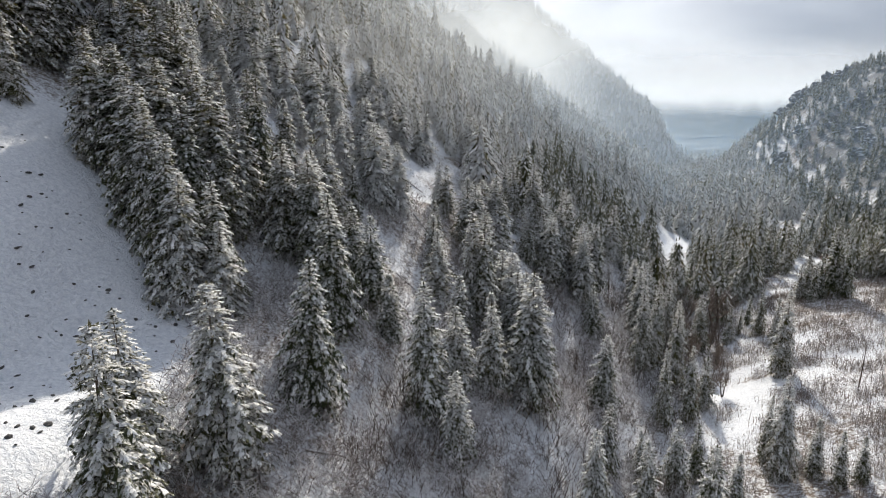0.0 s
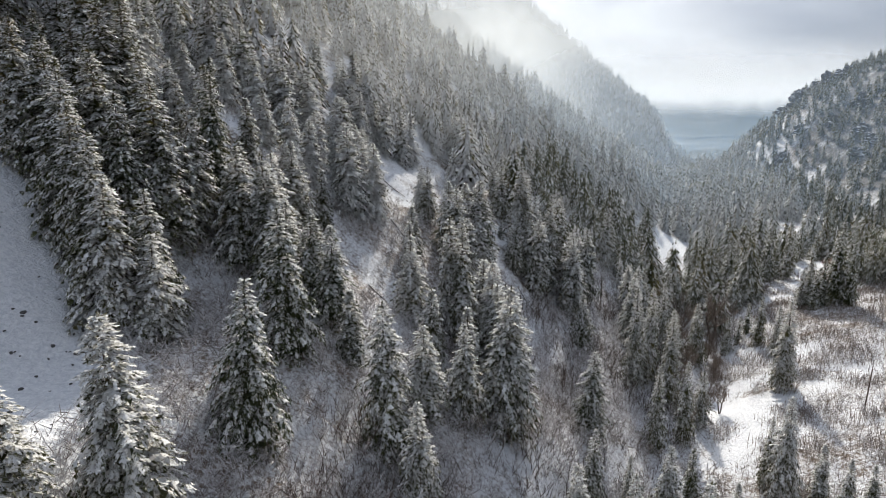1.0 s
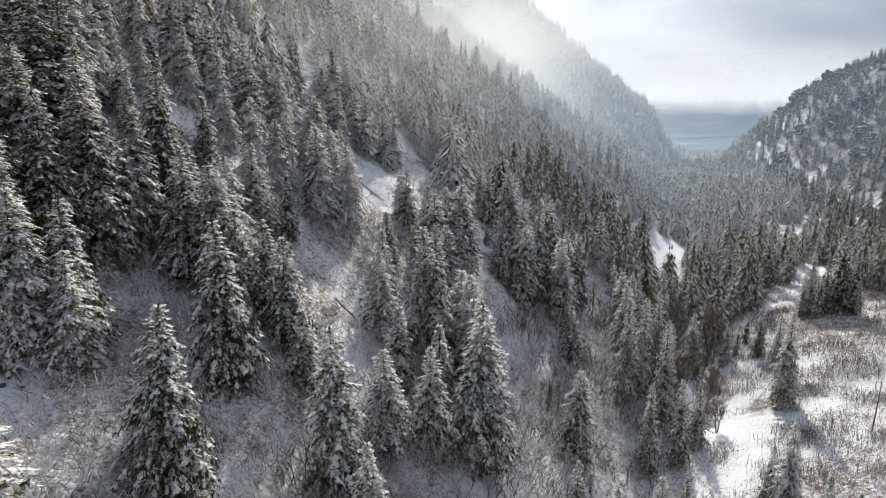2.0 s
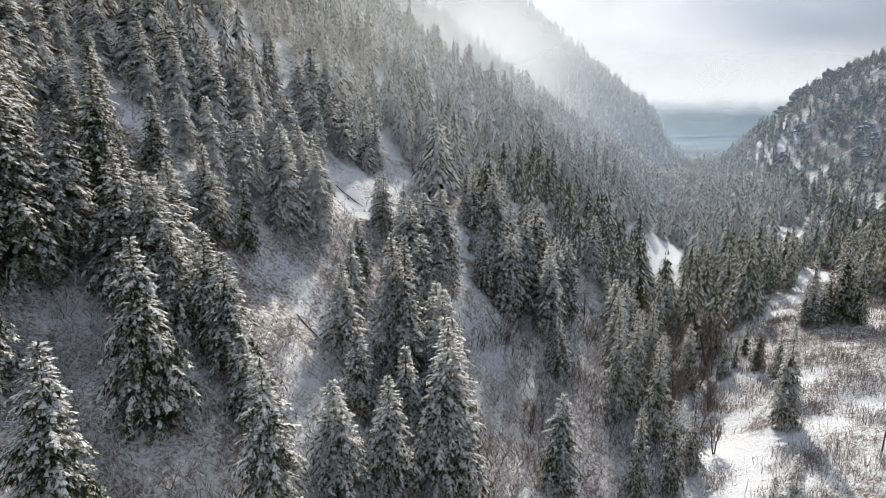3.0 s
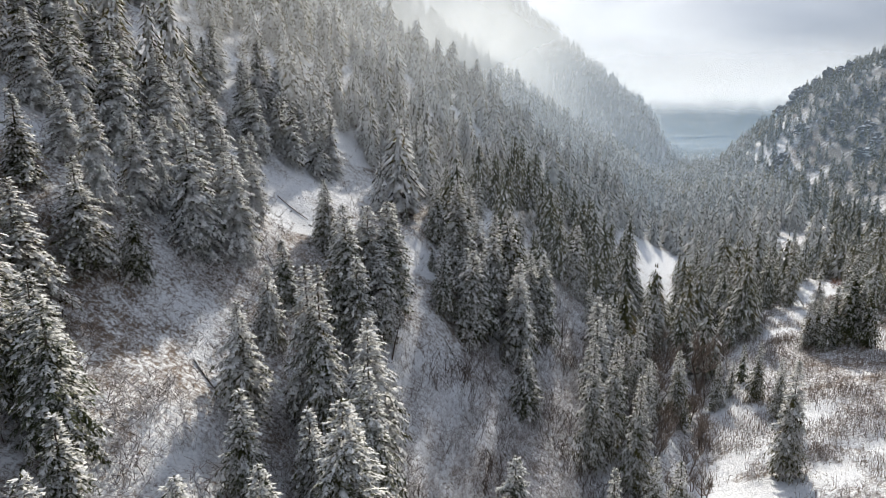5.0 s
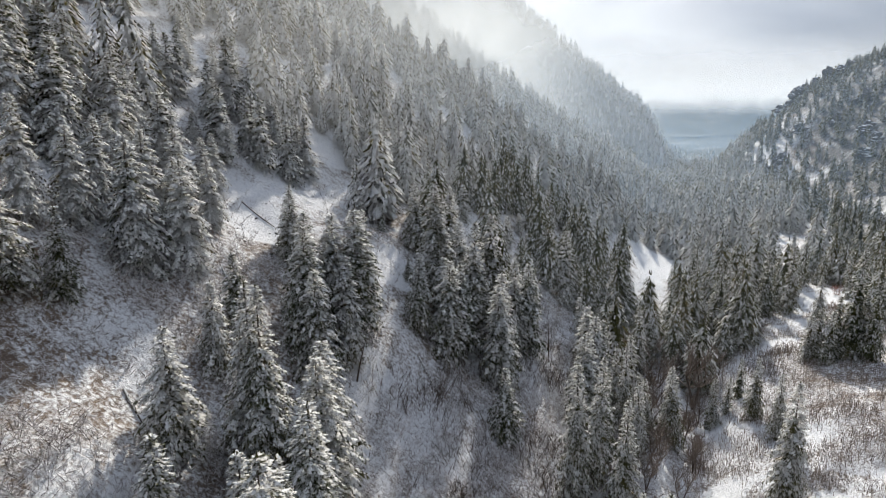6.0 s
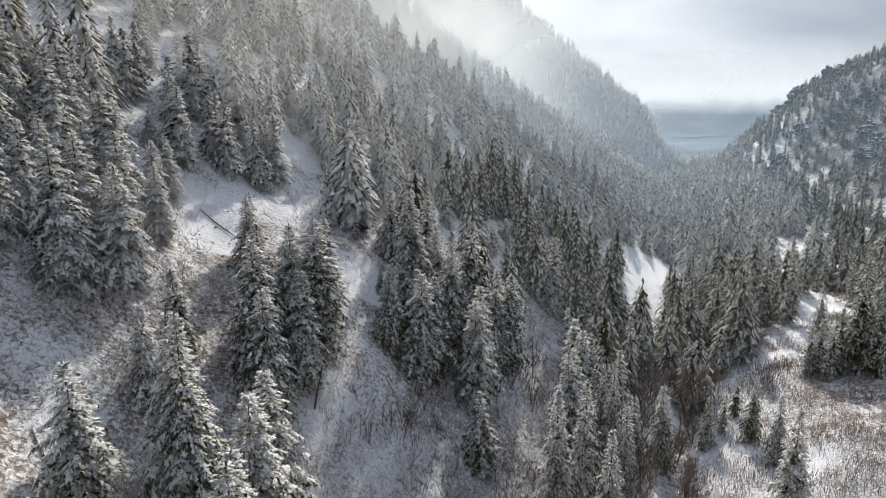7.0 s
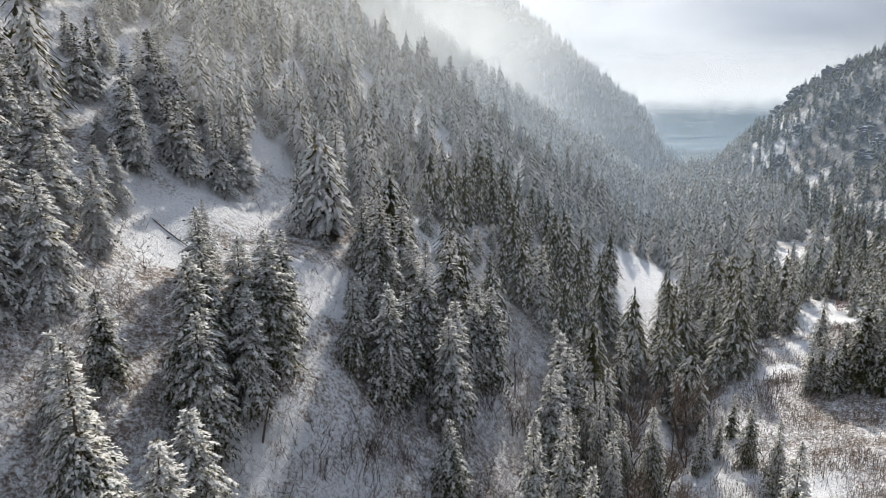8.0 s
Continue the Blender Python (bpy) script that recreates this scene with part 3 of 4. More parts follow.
LOWER = [
    (-18.6, 30.4, 46.8), (-21.5, 38.5, 44.6), (-17.0, 43.2, 45.3), (-13.1, 56.4, 43.8), (-12.8, 69.4, 47.8), (-9.4, 79.2, 44.4), (2.3, 84.1, 34.9),
    (-0.7, 94.4, 39.5), (6.8, 96.6, 42.5), (5.6, 98.6, 42.0), (10.3, 105.2, 34.0), (10.9, 121.5, 39.5), (11.2, 127.6, 44.8), (19.6, 136.7, 35.6),
    (24.3, 136.8, 35.3), (19.6, 141.1, 35.4), (23.8, 142.4, 34.3), (26.4, 142.5, 33.1), (31.8, 156.1, 26.3), (38.9, 189.9, 33.2), (39.7, 192.5, 33.0),
    (43.7, 203.2, 32.1), (44.3, 205.5, 31.4), (44.4, 207.9, 31.4), (55.6, 227.7, 35.2),
]
GULLY = [
    (-1.9, 65.1, 39.3), (17.9, 65.2, 21.2), (1.7, 73.1, 33.8), (6.6, 76.0, 33.0), (11.9, 78.2, 37.1), (11.7, 81.1, 34.7), (12.7, 88.6, 34.1),
    (11.8, 92.5, 33.2), (26.7, 94.7, 22.0), (11.3, 97.8, 35.3), (41.8, 121.6, 24.2), (32.7, 126.2, 21.5), (32.5, 138.3, 30.7), (47.4, 140.5, 21.0),
    (48.6, 143.7, 20.3), (36.5, 151.9, 28.2), (52.2, 153.2, 20.2), (39.6, 156.1, 29.8), (37.9, 158.4, 29.8), (52.7, 162.7, 17.4), (53.8, 166.2, 17.9),
    (52.9, 187.4, 30.3),
]
VALLEY = [
    (51.1, 87.8, 14.6), (54.9, 81.2, 14.0), (55.9, 77.0, 14.5), (58.5, 76.3, 14.1), (70.0, 118.3, 23.0), (42.2, 78.5, 10.4), (39.4, 100.6, 17.2), (51.2, 110.5, 11.6),
    (34.7, 82.2, 13.5), (23.3, 78.9, 17.9), (29.9, 83.4, 11.2), (39.1, 85.1, 11.2), (90.5, 196.3, 15.9), (96.0, 197.0, 19.6), (97.9, 191.0, 16.0), (99.6, 185.7, 13.8),
    (107.0, 204.9, 20.2), (110.5, 201.0, 21.7), (114.8, 197.9, 23.8), (102.2, 205.1, 17.3), (115.8, 206.0, 15.6), (95.1, 211.7, 17.2), (85.6, 195.4, 10.8), (83.6, 199.5, 12.2),
]
MEADOW_EDGE = [
    (70.9, 175.9, 12.8), (66.3, 170.2, 17.3), (59.4, 154.4, 16.0), (65.3, 148.7, 11.6), (78.5, 144.2, 15.6), (73.9, 149.6, 9.0), (77.6, 151.8, 8.4), (100.3, 162.1, 18.7),
    (102.8, 160.4, 21.3), (105.5, 159.5, 30.8), (106.6, 155.3, 26.1), (99.0, 163.2, 17.2), (100.1, 158.5, 18.9), (107.0, 158.6, 20.9), (54.9, 156.7, 18.2), (47.4, 116.7, 21.3),
    (78.4, 135.7, 16.1), (54.5, 140.8, 19.3), (57.8, 143.0, 12.9), (59.7, 145.2, 11.1), (81.2, 154.9, 10.6), (92.9, 193.7, 15.6), (107.0, 239.4, 18.2),
]
AMONG = [
    (1.4, 60.3, 30.7), (7.4, 87.7, 31.4), (-1.4, 115.4, 41.4), (-26.0, 111.7, 61.2), (-19.5, 91.8, 52.1), (8.2, 114.3, 39.4), (54.6, 176.1, 17.0), (104.8, 235.6, 16.1), (-37.6, 142.0, 75.6), (-6.8, 74.6, 37.7), (33.4, 145.4, 30.9),
    (115.0, 185.5, 18.9), (114.3, 246.1, 12.8), (140.9, 213.6, 16.9), (138.1, 246.3, 11.9), (-20.8, 164.1, 68.2), (20.4, 180.2, 46.6), (55.4, 135.7, 14.5), (133.1, 196.1, 19.4), (104.6, 218.3, 14.2), (63.4, 142.3, 14.8),
]
# added along the snowfield's sunward edge to cast shade on it
FIELD_SHADE = [
    (-44.5, 78.5, 68.0), (-40.5, 78.0, 66.0), (-38.0, 75.0, 63.0), (-35.5, 71.6, 61.0), (-33.0, 68.6, 58.5), (-30.2, 66.4, 55.5), (-28.4, 64.0, 51.5), (-40.5, 84.0, 68.5), (-35.5, 80.0, 64.5), (-31.0, 74.6, 60.0),
]
NOTED = FIELD_SHADE + CREST + UPPER + SLOPE + MIDDLE + LOWER + GULLY + VALLEY + MEADOW_EDGE + AMONG

# open places, x, y and reach, where no chance tree stands
SNOWFIELD = [(-42, 45, 15), (-37, 58, 12), (-45, 66, 13), (-55, 60, 16), (-36, 42, 10), (-30, 50, 8), (-27, 56, 4), (-26, 37, 6), (-34, 62, 6)]
GLADES = [
    (-11, 116.7, 4), (-14, 121, 3), (-5, 121, 4.5), (0.4, 117.2, 4), (4.8, 115, 4), (-0.4, 112, 4), (12, 122.8, 3.5), (16, 126, 3.5), (21, 131, 3), (-10, 139, 5), (-7, 143, 5), (-11.5, 134, 3.5),
    (12, 151, 3.5), (13, 140, 3.5), (-3, 185, 5), (-14, 105, 3.5), (-9.4, 96, 4.5), (-10, 88, 3.5), (-6.4, 92, 4.5), (-7, 82, 3.5), (3, 98, 3), (-24, 84, 3), (-7, 148, 4), (-42, 146, 3), (-38, 120, 3),
]
CLEARINGS = [
    (-3.4, 125.8, 4), (-0.4, 146.2, 4), (2.6, 129, 4), (8.1, 141, 4), (4.2, 152, 4), (-3.1, 156, 3),
    (-24.6, 43.1, 5), (-5, 88, 6), (87, 130, 9), (112, 186, 7), (118, 193, 8), (127, 204, 9), (141, 213, 9), (110, 178, 5),
    (104, 172, 4), (50, 98, 7), (58, 114, 11), (65, 128, 8), (60, 134, 5), (46, 96, 5), (70, 105, 9), (48, 70, 8),
    (42, 66, 6), (122, 201, 9), (134, 208, 9), (113, 194, 6), (-9, 60, 4),
]
BANKS = [
    (-7, 55, 5), (-9.4, 49, 5), (-16, 46.6, 3.5), (-17, 43, 3), (-12, 47, 4), (-19.4, 41, 3), (-9, 113, 4), (-6, 99, 4),
    (-20, 197, 4), (100, 262, 15), (106.7, 281, 13), (94, 250, 8), (122, 201, 13), (119, 170, 9), (84, 215, 8), (88, 228, 9),
    (92, 240, 9), (60, 118, 9), (76, 152, 4), (-25, 107, 2.5), (4, 106, 4),
]
GAPS = [
    (-27.5, 118.1), (-18.3, 144.2), (-14.3, 96.5), (-9.4, 107.5), (-8.1, 69.6), (-6.0, 129.2), (-5.6, 179.7), (-5.3, 160.2), (-4.7, 44.8),
    (-3.8, 152.0), (-3.6, 133.4), (-1.1, 174.2), (0.7, 155.1), (1.1, 179.7), (4.2, 92.1), (14.2, 109.1), (14.3, 143.3), (16.2, 116.5),
    (27.9, 121.6), (34.6, 101.7), (35.5, 131.5), (44.1, 150.8), (45.2, 180.4), (47.2, 176.5), (50.7, 172.2), (55.2, 191.9), (57.4, 179.4),
    (65.5, 174.8), (68.0, 182.4), (70.7, 188.3), (77.9, 220.8), (95.9, 174.2), (96.5, 167.3), (117.1, 179.0), (120.0, 182.3), (124.6, 186.6),
    (147.3, 226.1), (47.0, 184.2), (50.5, 178.0), (99.0, 176.2), (92.5, 169.8), (103.4, 180.4), (103.6, 187.6), (91.9, 165.4), (95.0, 159.0),
]
OPEN = SNOWFIELD + GLADES + CLEARINGS + BANKS + [(a, b, 3.2) for a, b in GAPS]


def wanted(x, y, rng):
    """How likely a tree stands at x, y."""
    u = float(across(x, y))
    if any((x - a) ** 2 + (y - b) ** 2 < c * c for a, b, c in OPEN):
        return 0.0
    # dense belt added to keep the sun off the snowfield
    if 72 < y < 112 and -85 < u < -54:
        return 0.95
    if y < 175 and -25 < u < -5:
        return 0.03 if y < 150 else 0.45
    if y < (157 if u < 30 else 170) + 20 * (float(lattice(x / 8.0, 3.5, 23)) - 0.5) and 9 < u < 55:
        return 0.012
    if -5 <= u <= 14 and y < 105:
        return 0.10
    if -4 <= u <= 17 and y < 190:
        return 0.30
    if y < 80 and u > -54:
        return 0.10
    n = float(lattice(x / 17.0, y / 17.0, 21)) * 0.6 + float(lattice(x / 45.0, y / 45.0, 22)) * 0.4
    if y > 900:
        return 0.75 if u < (-120 if y < 1080 else -430) else 0.0
    if u < 0:
        if y < 165 and u > -62:
            return 0.82 if n > 0.34 else 0.35
        return 0.94 if n > 0.32 else 0.4
    if u > 75 and y > 300:
        return 0.75 if n > 0.44 else 0.22
    return 0.85 if n > 0.36 else 0.3


def forest_plan():
    """Every tree as x, y, foot z, height: the noted ones first, then the chance ones by distance."""
    rng = random.Random(5)
    noted, cells = [], {}

    def near(x, y, d):
        i, j = int(x // 6), int(y // 6)
        return any((x - a) ** 2 + (y - b) ** 2 < d * d for p in (-1, 0, 1) for q in (-1, 0, 1) for a, b in cells.get((i + p, j + q), ()))

    def put(x, y):
        cells.setdefault((int(x // 6), int(y // 6)), []).append((x, y))

    for x, y, tip in NOTED:
        z = float(ground_z(x, y))
        put(x, y)
        noted.append((x, y, z, max(4.0, min(25.0, tip - z))))
    loose = []
    y = 22.0
    while y < 1500:
        pitch = 5.1 if y < 240 else 5.9 if y < 480 else 6.8 if y < 850 else 8.0 if y < 1080 else 9.5
        lo, hi = -0.60 * y - 35, 0.92 * y + 60
        x = lo
        while x < hi:
            px, py = x + rng.uniform(-0.5, 0.5) * pitch, y + rng.uniform(-0.5, 0.5) * pitch
            keep = rng.random() < wanted(px, py, rng)
            u = float(across(px, py))
            size = rng.gauss(15.0 if u < -50 else 16.0, 3.4)
            if u > 75:
                size *= 0.75
            if 70 < py < 115 and u < -48:
                size += 3.0
            if keep and (-330 if y < 850 else -560 if y < 1080 else -760) < u < 330 and not near(px, py, 4.3 if y < 240 else 4.7):
                z = float(ground_z(px, py))
                if z < 80 + 0.22 * py:
                    put(px, py)
                    loose.append((px, py, z, max(6.0, min(21.0, size))))
            x += pitch
        y += pitch
    return noted, loose


noted, loose = forest_plan()
loose.sort(key=lambda p: (p[0] - 22) ** 2 + (p[1] - 64) ** 2)
near_trees = noted + loose[: 300 - len(noted)]
mid_trees = [p for p in loose[300 - len(noted):] if p[1] < 250]
far_trees = [p for p in loose[300 - len(noted):] if p[1] >= 250]


def plant(trees, kinds, needles=NEEDLES):
    rng = random.Random(8 + len(trees))
    models = {}
    for x, y, z, h in trees:
        u = float(across(x, y))
        options = sorted(range(len(kinds)), key=lambda i: abs(kinds[i][1] - h) + rng.uniform(0, 3.0))
        i = options[0]
        s = h / kinds[i][1]
        w = s * rng.uniform(0.96, 1.24) * (0.74 if u > -8 else 1.0)
        m = Matrix.LocRotScale((x, y, z), Euler((rng.gauss(0, 0.02), rng.gauss(0, 0.02), rng.uniform(0, 6.28))), (w, w, s))
        if i in models:
            first = models[i].scale
            ob = copy_thing(models[i], m @ Matrix.Diagonal((1 / first.x, 1 / first.y, 1 / first.z, 1)))
        else:
            ob = models[i] = conifer(*kinds[i], needles)
            ob.matrix_basis = m
        tall = "tall" if h > 17 else "middling" if h > 11.5 else "young"
        where = "on the steep mountainside" if u < -28 else "above the brushy gully" if u < -6 else "on the valley floor"
        tagged(ob, tall + " snow-laden evergreen conifer " + where, "tree", group="conifers of the valley")


def sheltered(p):
    """On the valley floor, where little snow has stayed on the boughs."""
    return float(across(p[0], p[1])) > -8 and p[1] > 85


def hoary(p):
    """High on the slope, where hoar frost has built up."""
    return float(across(p[0], p[1])) < -50 and p[1] > 105


middle = [p for p in near_trees if not sheltered(p) and not hoary(p)]
high = [p for p in near_trees if hoary(p)]
plant([p for p in middle if p[1] < 160], KINDS)
plant([p for p in middle if p[1] >= 160], PLAIN)
plant([p for p in high if p[1] < 160], KINDS[:4], NEEDLES_HOARY)
plant([p for p in high if p[1] >= 160], PLAIN, NEEDLES_HOARY)
plant([p for p in near_trees if sheltered(p) and p[1] < 150], GREENS, NEEDLES_GREEN)
plant([p for p in near_trees if sheltered(p) and p[1] >= 150], SHELTERED, NEEDLES_GREEN)


def scatter(name, trees, protos, mats, seed, smooth=False):
    """Many trees in one mesh: copies of a few arrays of verts, triangles and material numbers."""
    rng = random.Random(seed)
    V, F, I, n = [], [], [], 0
    for x, y, z, h in trees:
        H, v, f, idx = protos[rng.randrange(len(protos))]
        s = h / H
        w = s * rng.uniform(1.0, 1.32)
        a = rng.uniform(0, 6.28)
        c, d = math.cos(a), math.sin(a)
        q = np.empty_like(v)
        q[:, 0] = x + w * (c * v[:, 0] - d * v[:, 1])
        q[:, 1] = y + w * (d * v[:, 0] + c * v[:, 1])
        q[:, 2] = z + s * v[:, 2]
        V.append(q)
        F.append(f + n)
        I.append(idx)
        n += len(v)
    return new(name, mesh_from(name, np.concatenate(V), np.concatenate(F), mats, np.concatenate(I), smooth))


def proto(seed, h, r, count, size, power, bare=0.05, snow=0.0, core=5):
    """A lighter conifer as one array: needles 0, snow 1, bark 2. Its boughs are blades that hang along an uneven cone."""
    rng = random.Random(seed)
    lobes = [rng.uniform(0.78, 1.16) for _ in range(7)]
    twist = rng.uniform(-0.15, 0.15)
    v, f, m = [], [], []
    for k in range(count):
        q = 1 - math.sqrt(1 - (k + rng.random()) / count * 0.985)
        a = k * 2.39996 + rng.uniform(-0.5, 0.5)
        z = h * (bare + (1 - bare) * q)
        reach = (r * (1 - q) ** power * (0.6 + 0.4 * min(1, q * 5)) + 0.12) * lobes[int((a + twist * z) / (2 * math.pi) * 7) % 7] * rng.uniform(0.7, 1.15)
        e = size * (0.62 + 0.5 * (1 - q)) * rng.uniform(0.75, 1.25)
        out, side = (math.cos(a), math.sin(a)), (-math.sin(a), math.cos(a))
        inner, drop, lift = max(0.0, reach - e * 0.8), e * rng.uniform(0.35, 1.0), e * rng.uniform(0.15, 0.45)
        w = e * rng.uniform(0.16, 0.30)
        bend = rng.uniform(-0.5, 0.5) * e

        def at(rr, s, dz):
            return (out[0] * rr + side[0] * s, out[1] * rr + side[1] * s, min(h, z + dz))

        i = len(v)
        if rng.random() < 0.65:
            v += [at(inner, -w, lift), at(inner, w, lift * rng.uniform(0.4, 1.0)), at(reach, bend, -drop)]
        else:
            v += [at(inner, 0, lift), at(reach, bend - w, -drop), at(reach * rng.uniform(0.85, 1.0), bend + w, -drop * rng.uniform(0.5, 0.9))]
        f += [(i, i + 1, i + 2)]
        m += [0]
        if rng.random() < snow:
            i = len(v)
            c = w * rng.uniform(0.5, 1.0)
            q0, q1 = inner + 0.35 * (reach - inner), inner + 0.75 * (reach - inner)
            v += [at(q0, bend * 0.3, 0.10), at(q1, bend * 0.7 - c, -0.5 * drop), at(reach * 1.02, bend, -drop * 0.85), at(q1, bend * 0.7 + c, -0.5 * drop)]
            f += [(i, i + 1, i + 2), (i, i + 2, i + 3)]
            m += [1, 1]
    # a dark core and the tip
    for k in range(core):
        q = k / core
        rr = r * 0.42 * (1 - q) ** power
        for b in range(5):
            a = 1.257 * (b + 0.5 * k)
            i = len(v)
            v += [(0, 0, h * min(0.88, q + 0.24)), (rr * math.cos(a), rr * math.sin(a), h * (bare + 0.92 * q)), (rr * math.cos(a + 1.3), rr * math.sin(a + 1.3), h * (bare + 0.92 * q))]
            f += [(i, i + 1, i + 2)]
            m += [0]
    for b in range(3):
        a = 2.094 * b
        i = len(v)
        v += [(0.16 * math.cos(a), 0.16 * math.sin(a), h * 0.93), (0.16 * math.cos(a + 2.1), 0.16 * math.sin(a + 2.1), h * 0.93), (0, 0, h)]
        f += [(i, i + 1, i + 2)]
        m += [1 if b and snow > 0.2 else 0]
    tv, tf = trunk_arrays(h * 0.5, 0.010 * h + 0.03, 4, 2)
    n = len(v)
    f += [tuple(int(t) + n for t in c) for q in tf for c in (q[[0, 1, 2]], q[[0, 2, 3]])]
    m += [2] * (2 * len(tf))
    return h, np.concatenate([np.array(v), tv]), np.array(f), np.array(m)


mid_protos = [proto(31 + i, h, r, 480, 1.0, pw, 0.05, 0.26) for i, (h, r, pw) in enumerate(((16, 3.6, 0.80), (15, 3.7, 0.75), (17, 3.3, 0.84), (13, 3.1, 0.78), (18, 3.8, 0.82)))]
floor_protos = [proto(36 + i, h, r, 480, 1.0, pw, 0.05, 0.10) for i, (h, r, pw) in enumerate(((16, 3.4, 0.80), (14, 3.3, 0.77), (12, 2.9, 0.82)))]
tagged(scatter("hillside_conifers", [p for p in mid_trees if hoary(p)], mid_protos, [NEEDLES_HOARY, CLUMP, BARK], 39), "hoary conifers high on the mountainside", "forest", kind="stuff")
tagged(scatter("hillside_conifers", [p for p in mid_trees if not sheltered(p) and not hoary(p)], mid_protos, [NEEDLES, CLUMP, BARK], 41), "dense frosted conifers covering the mountainside", "forest", kind="stuff")
tagged(scatter("valley_conifers", [p for p in mid_trees if sheltered(p)], floor_protos, [NEEDLES_GREEN, CLUMP, BARK], 40), "dark lightly snowed conifers along the valley floor", "forest", kind="stuff")
far_protos = [proto(51 + i, h, r, 150, 1.7, pw) for i, (h, r, pw) in enumerate(((16, 3.4, 0.80), (15, 3.4, 0.76), (14, 3.3, 0.74), (17, 3.2, 0.84)))]
faint_protos = [proto(56 + i, h, r, 62, 2.6, pw, core=2) for i, (h, r, pw) in enumerate(((15, 3.3, 0.80), (14, 3.4, 0.76), (16, 3.2, 0.82)))]
# trees of the shady ridge take the needle copy darkened for shade
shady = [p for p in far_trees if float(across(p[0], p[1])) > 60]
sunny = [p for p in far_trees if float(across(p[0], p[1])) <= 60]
for name, trees, mat, label in (("sunny", sunny, NEEDLES_FAR, "distant frosted conifer woods on the long ridge"), ("shady", shady, NEEDLES_SHADED, "thinly snowed conifers on the opposite rocky ridge with shade put into their colour")):
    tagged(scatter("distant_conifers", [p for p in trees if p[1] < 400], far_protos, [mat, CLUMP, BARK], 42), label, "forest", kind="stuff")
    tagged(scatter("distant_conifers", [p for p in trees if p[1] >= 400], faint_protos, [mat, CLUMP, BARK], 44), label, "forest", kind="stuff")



# ---- brush ----
def bush_proto(seed, h, r, stems):
    """A leafless bush: forked thin stems, each two tapered blades."""
    rng = random.Random(seed)
    v, f = [], []

    def blade(a, b, w):
        d = (b - a).normalized()
        s = d.cross(Vector((rng.uniform(-1, 1), rng.uniform(-1, 1), 0.3))).normalized() * w
        i = len(v)
        v.extend([a - s, a + s, b + s * 0.35])
        f.append((i, i + 1, i + 2))

    for _ in range(stems):
        a = rng.uniform(0, 6.28)
        foot = Vector((math.cos(a), math.sin(a), 0)) * r * rng.uniform(0, 0.4) + Vector((0, 0, -0.2))
        top = Vector((math.cos(a), math.sin(a), 0)) * r * rng.uniform(0.4, 1.0) + Vector((0, 0, h * rng.uniform(0.6, 1.1)))
        knee = foot.lerp(top, rng.uniform(0.35, 0.6)) + Vector((rng.uniform(-0.35, 0.35), rng.uniform(-0.35, 0.35), rng.uniform(0.1, 0.45)))
        blade(foot, knee, 0.023)
        blade(knee, top, 0.019)
        for _ in range(5):
            p = knee.lerp(top, rng.uniform(-0.4, 0.8))
            e = p + Vector((rng.uniform(-1, 1) * r * 0.55, rng.uniform(-1, 1) * r * 0.55, h * rng.uniform(0.12, 0.4)))
            blade(p, e, 0.016)
    return h, np.array([tuple(p) for p in v]), np.array(f), np.zeros(len(f), int)


def brush_plan():
    rng = random.Random(77)
    out = []
    while len(out) < 10500:
        y = 30 + 190 * rng.random() ** 1.2
        x = rng.uniform(-0.42 * y - 12, 0.85 * y + 25)
        u = float(across(x, y))
        n = float(lattice(x / 6.0, y / 6.0, 61)) * 0.5 + float(lattice(x / 15.0, y / 15.0, 62)) * 0.5
        if -26 < u < -4:
            p = 0.9 if n > 0.36 else 0.25
        elif 10 < u < 60 and y < 185:
            p = 0.95 if n > 0.38 else 0.12
        elif -4 <= u <= 10:
            p = 0.5
        elif -60 < u <= -26 and y < 130:
            p = 0.9 if (x + 10) ** 2 + (y - 99) ** 2 > 80 else 0.12
        else:
            p = 0.22
        if any((x - a) ** 2 + (y - b) ** 2 < (c * 0.85) ** 2 for a, b, c in SNOWFIELD) or (x - 60) ** 2 + (y - 116) ** 2 < 36:
            p = 0.0
        if rng.random() < p:
            out.append((x, y, float(ground_z(x, y)), rng.uniform(1.0, 3.2) if u < 10 else rng.uniform(0.7, 1.8)))
    while len(out) < 11800:
        y = rng.uniform(45, 175)
        x = axis_x(y) + rng.uniform(-28, 6)
        if rng.random() < 0.25 + float(lattice(x / 5.0, y / 5.0, 64)):
            out.append((x, y, float(ground_z(x, y)), rng.uniform(1.2, 3.2)))
    def trodden(x, y):
        return float(snow_depth(np.array(x), np.array(y))) > 0.45

    out = [b for b in out if across(b[0], b[1]) < 2 or not trodden(b[0], b[1])]
    return out, trodden


def stems_plan(trodden):
    """Dry stems of the meadow, thick in drifts and thin between."""
    rng = random.Random(78)
    out = []
    while len(out) < 6800:
        y = rng.uniform(68, 215)
        x = axis_x(y) + rng.uniform(9, 72)
        n = 0.6 * float(lattice(x / 7.0, y / 4.5, 63)) + 0.4 * float(lattice(x / 2.6, y / 2.6, 65))
        if rng.random() < 0.06 + 1.5 * max(0.0, n - 0.34) and not trodden(x, y):
            out.append((x, y, float(ground_z(x, y)), rng.uniform(0.9, 2.0)))
    return out


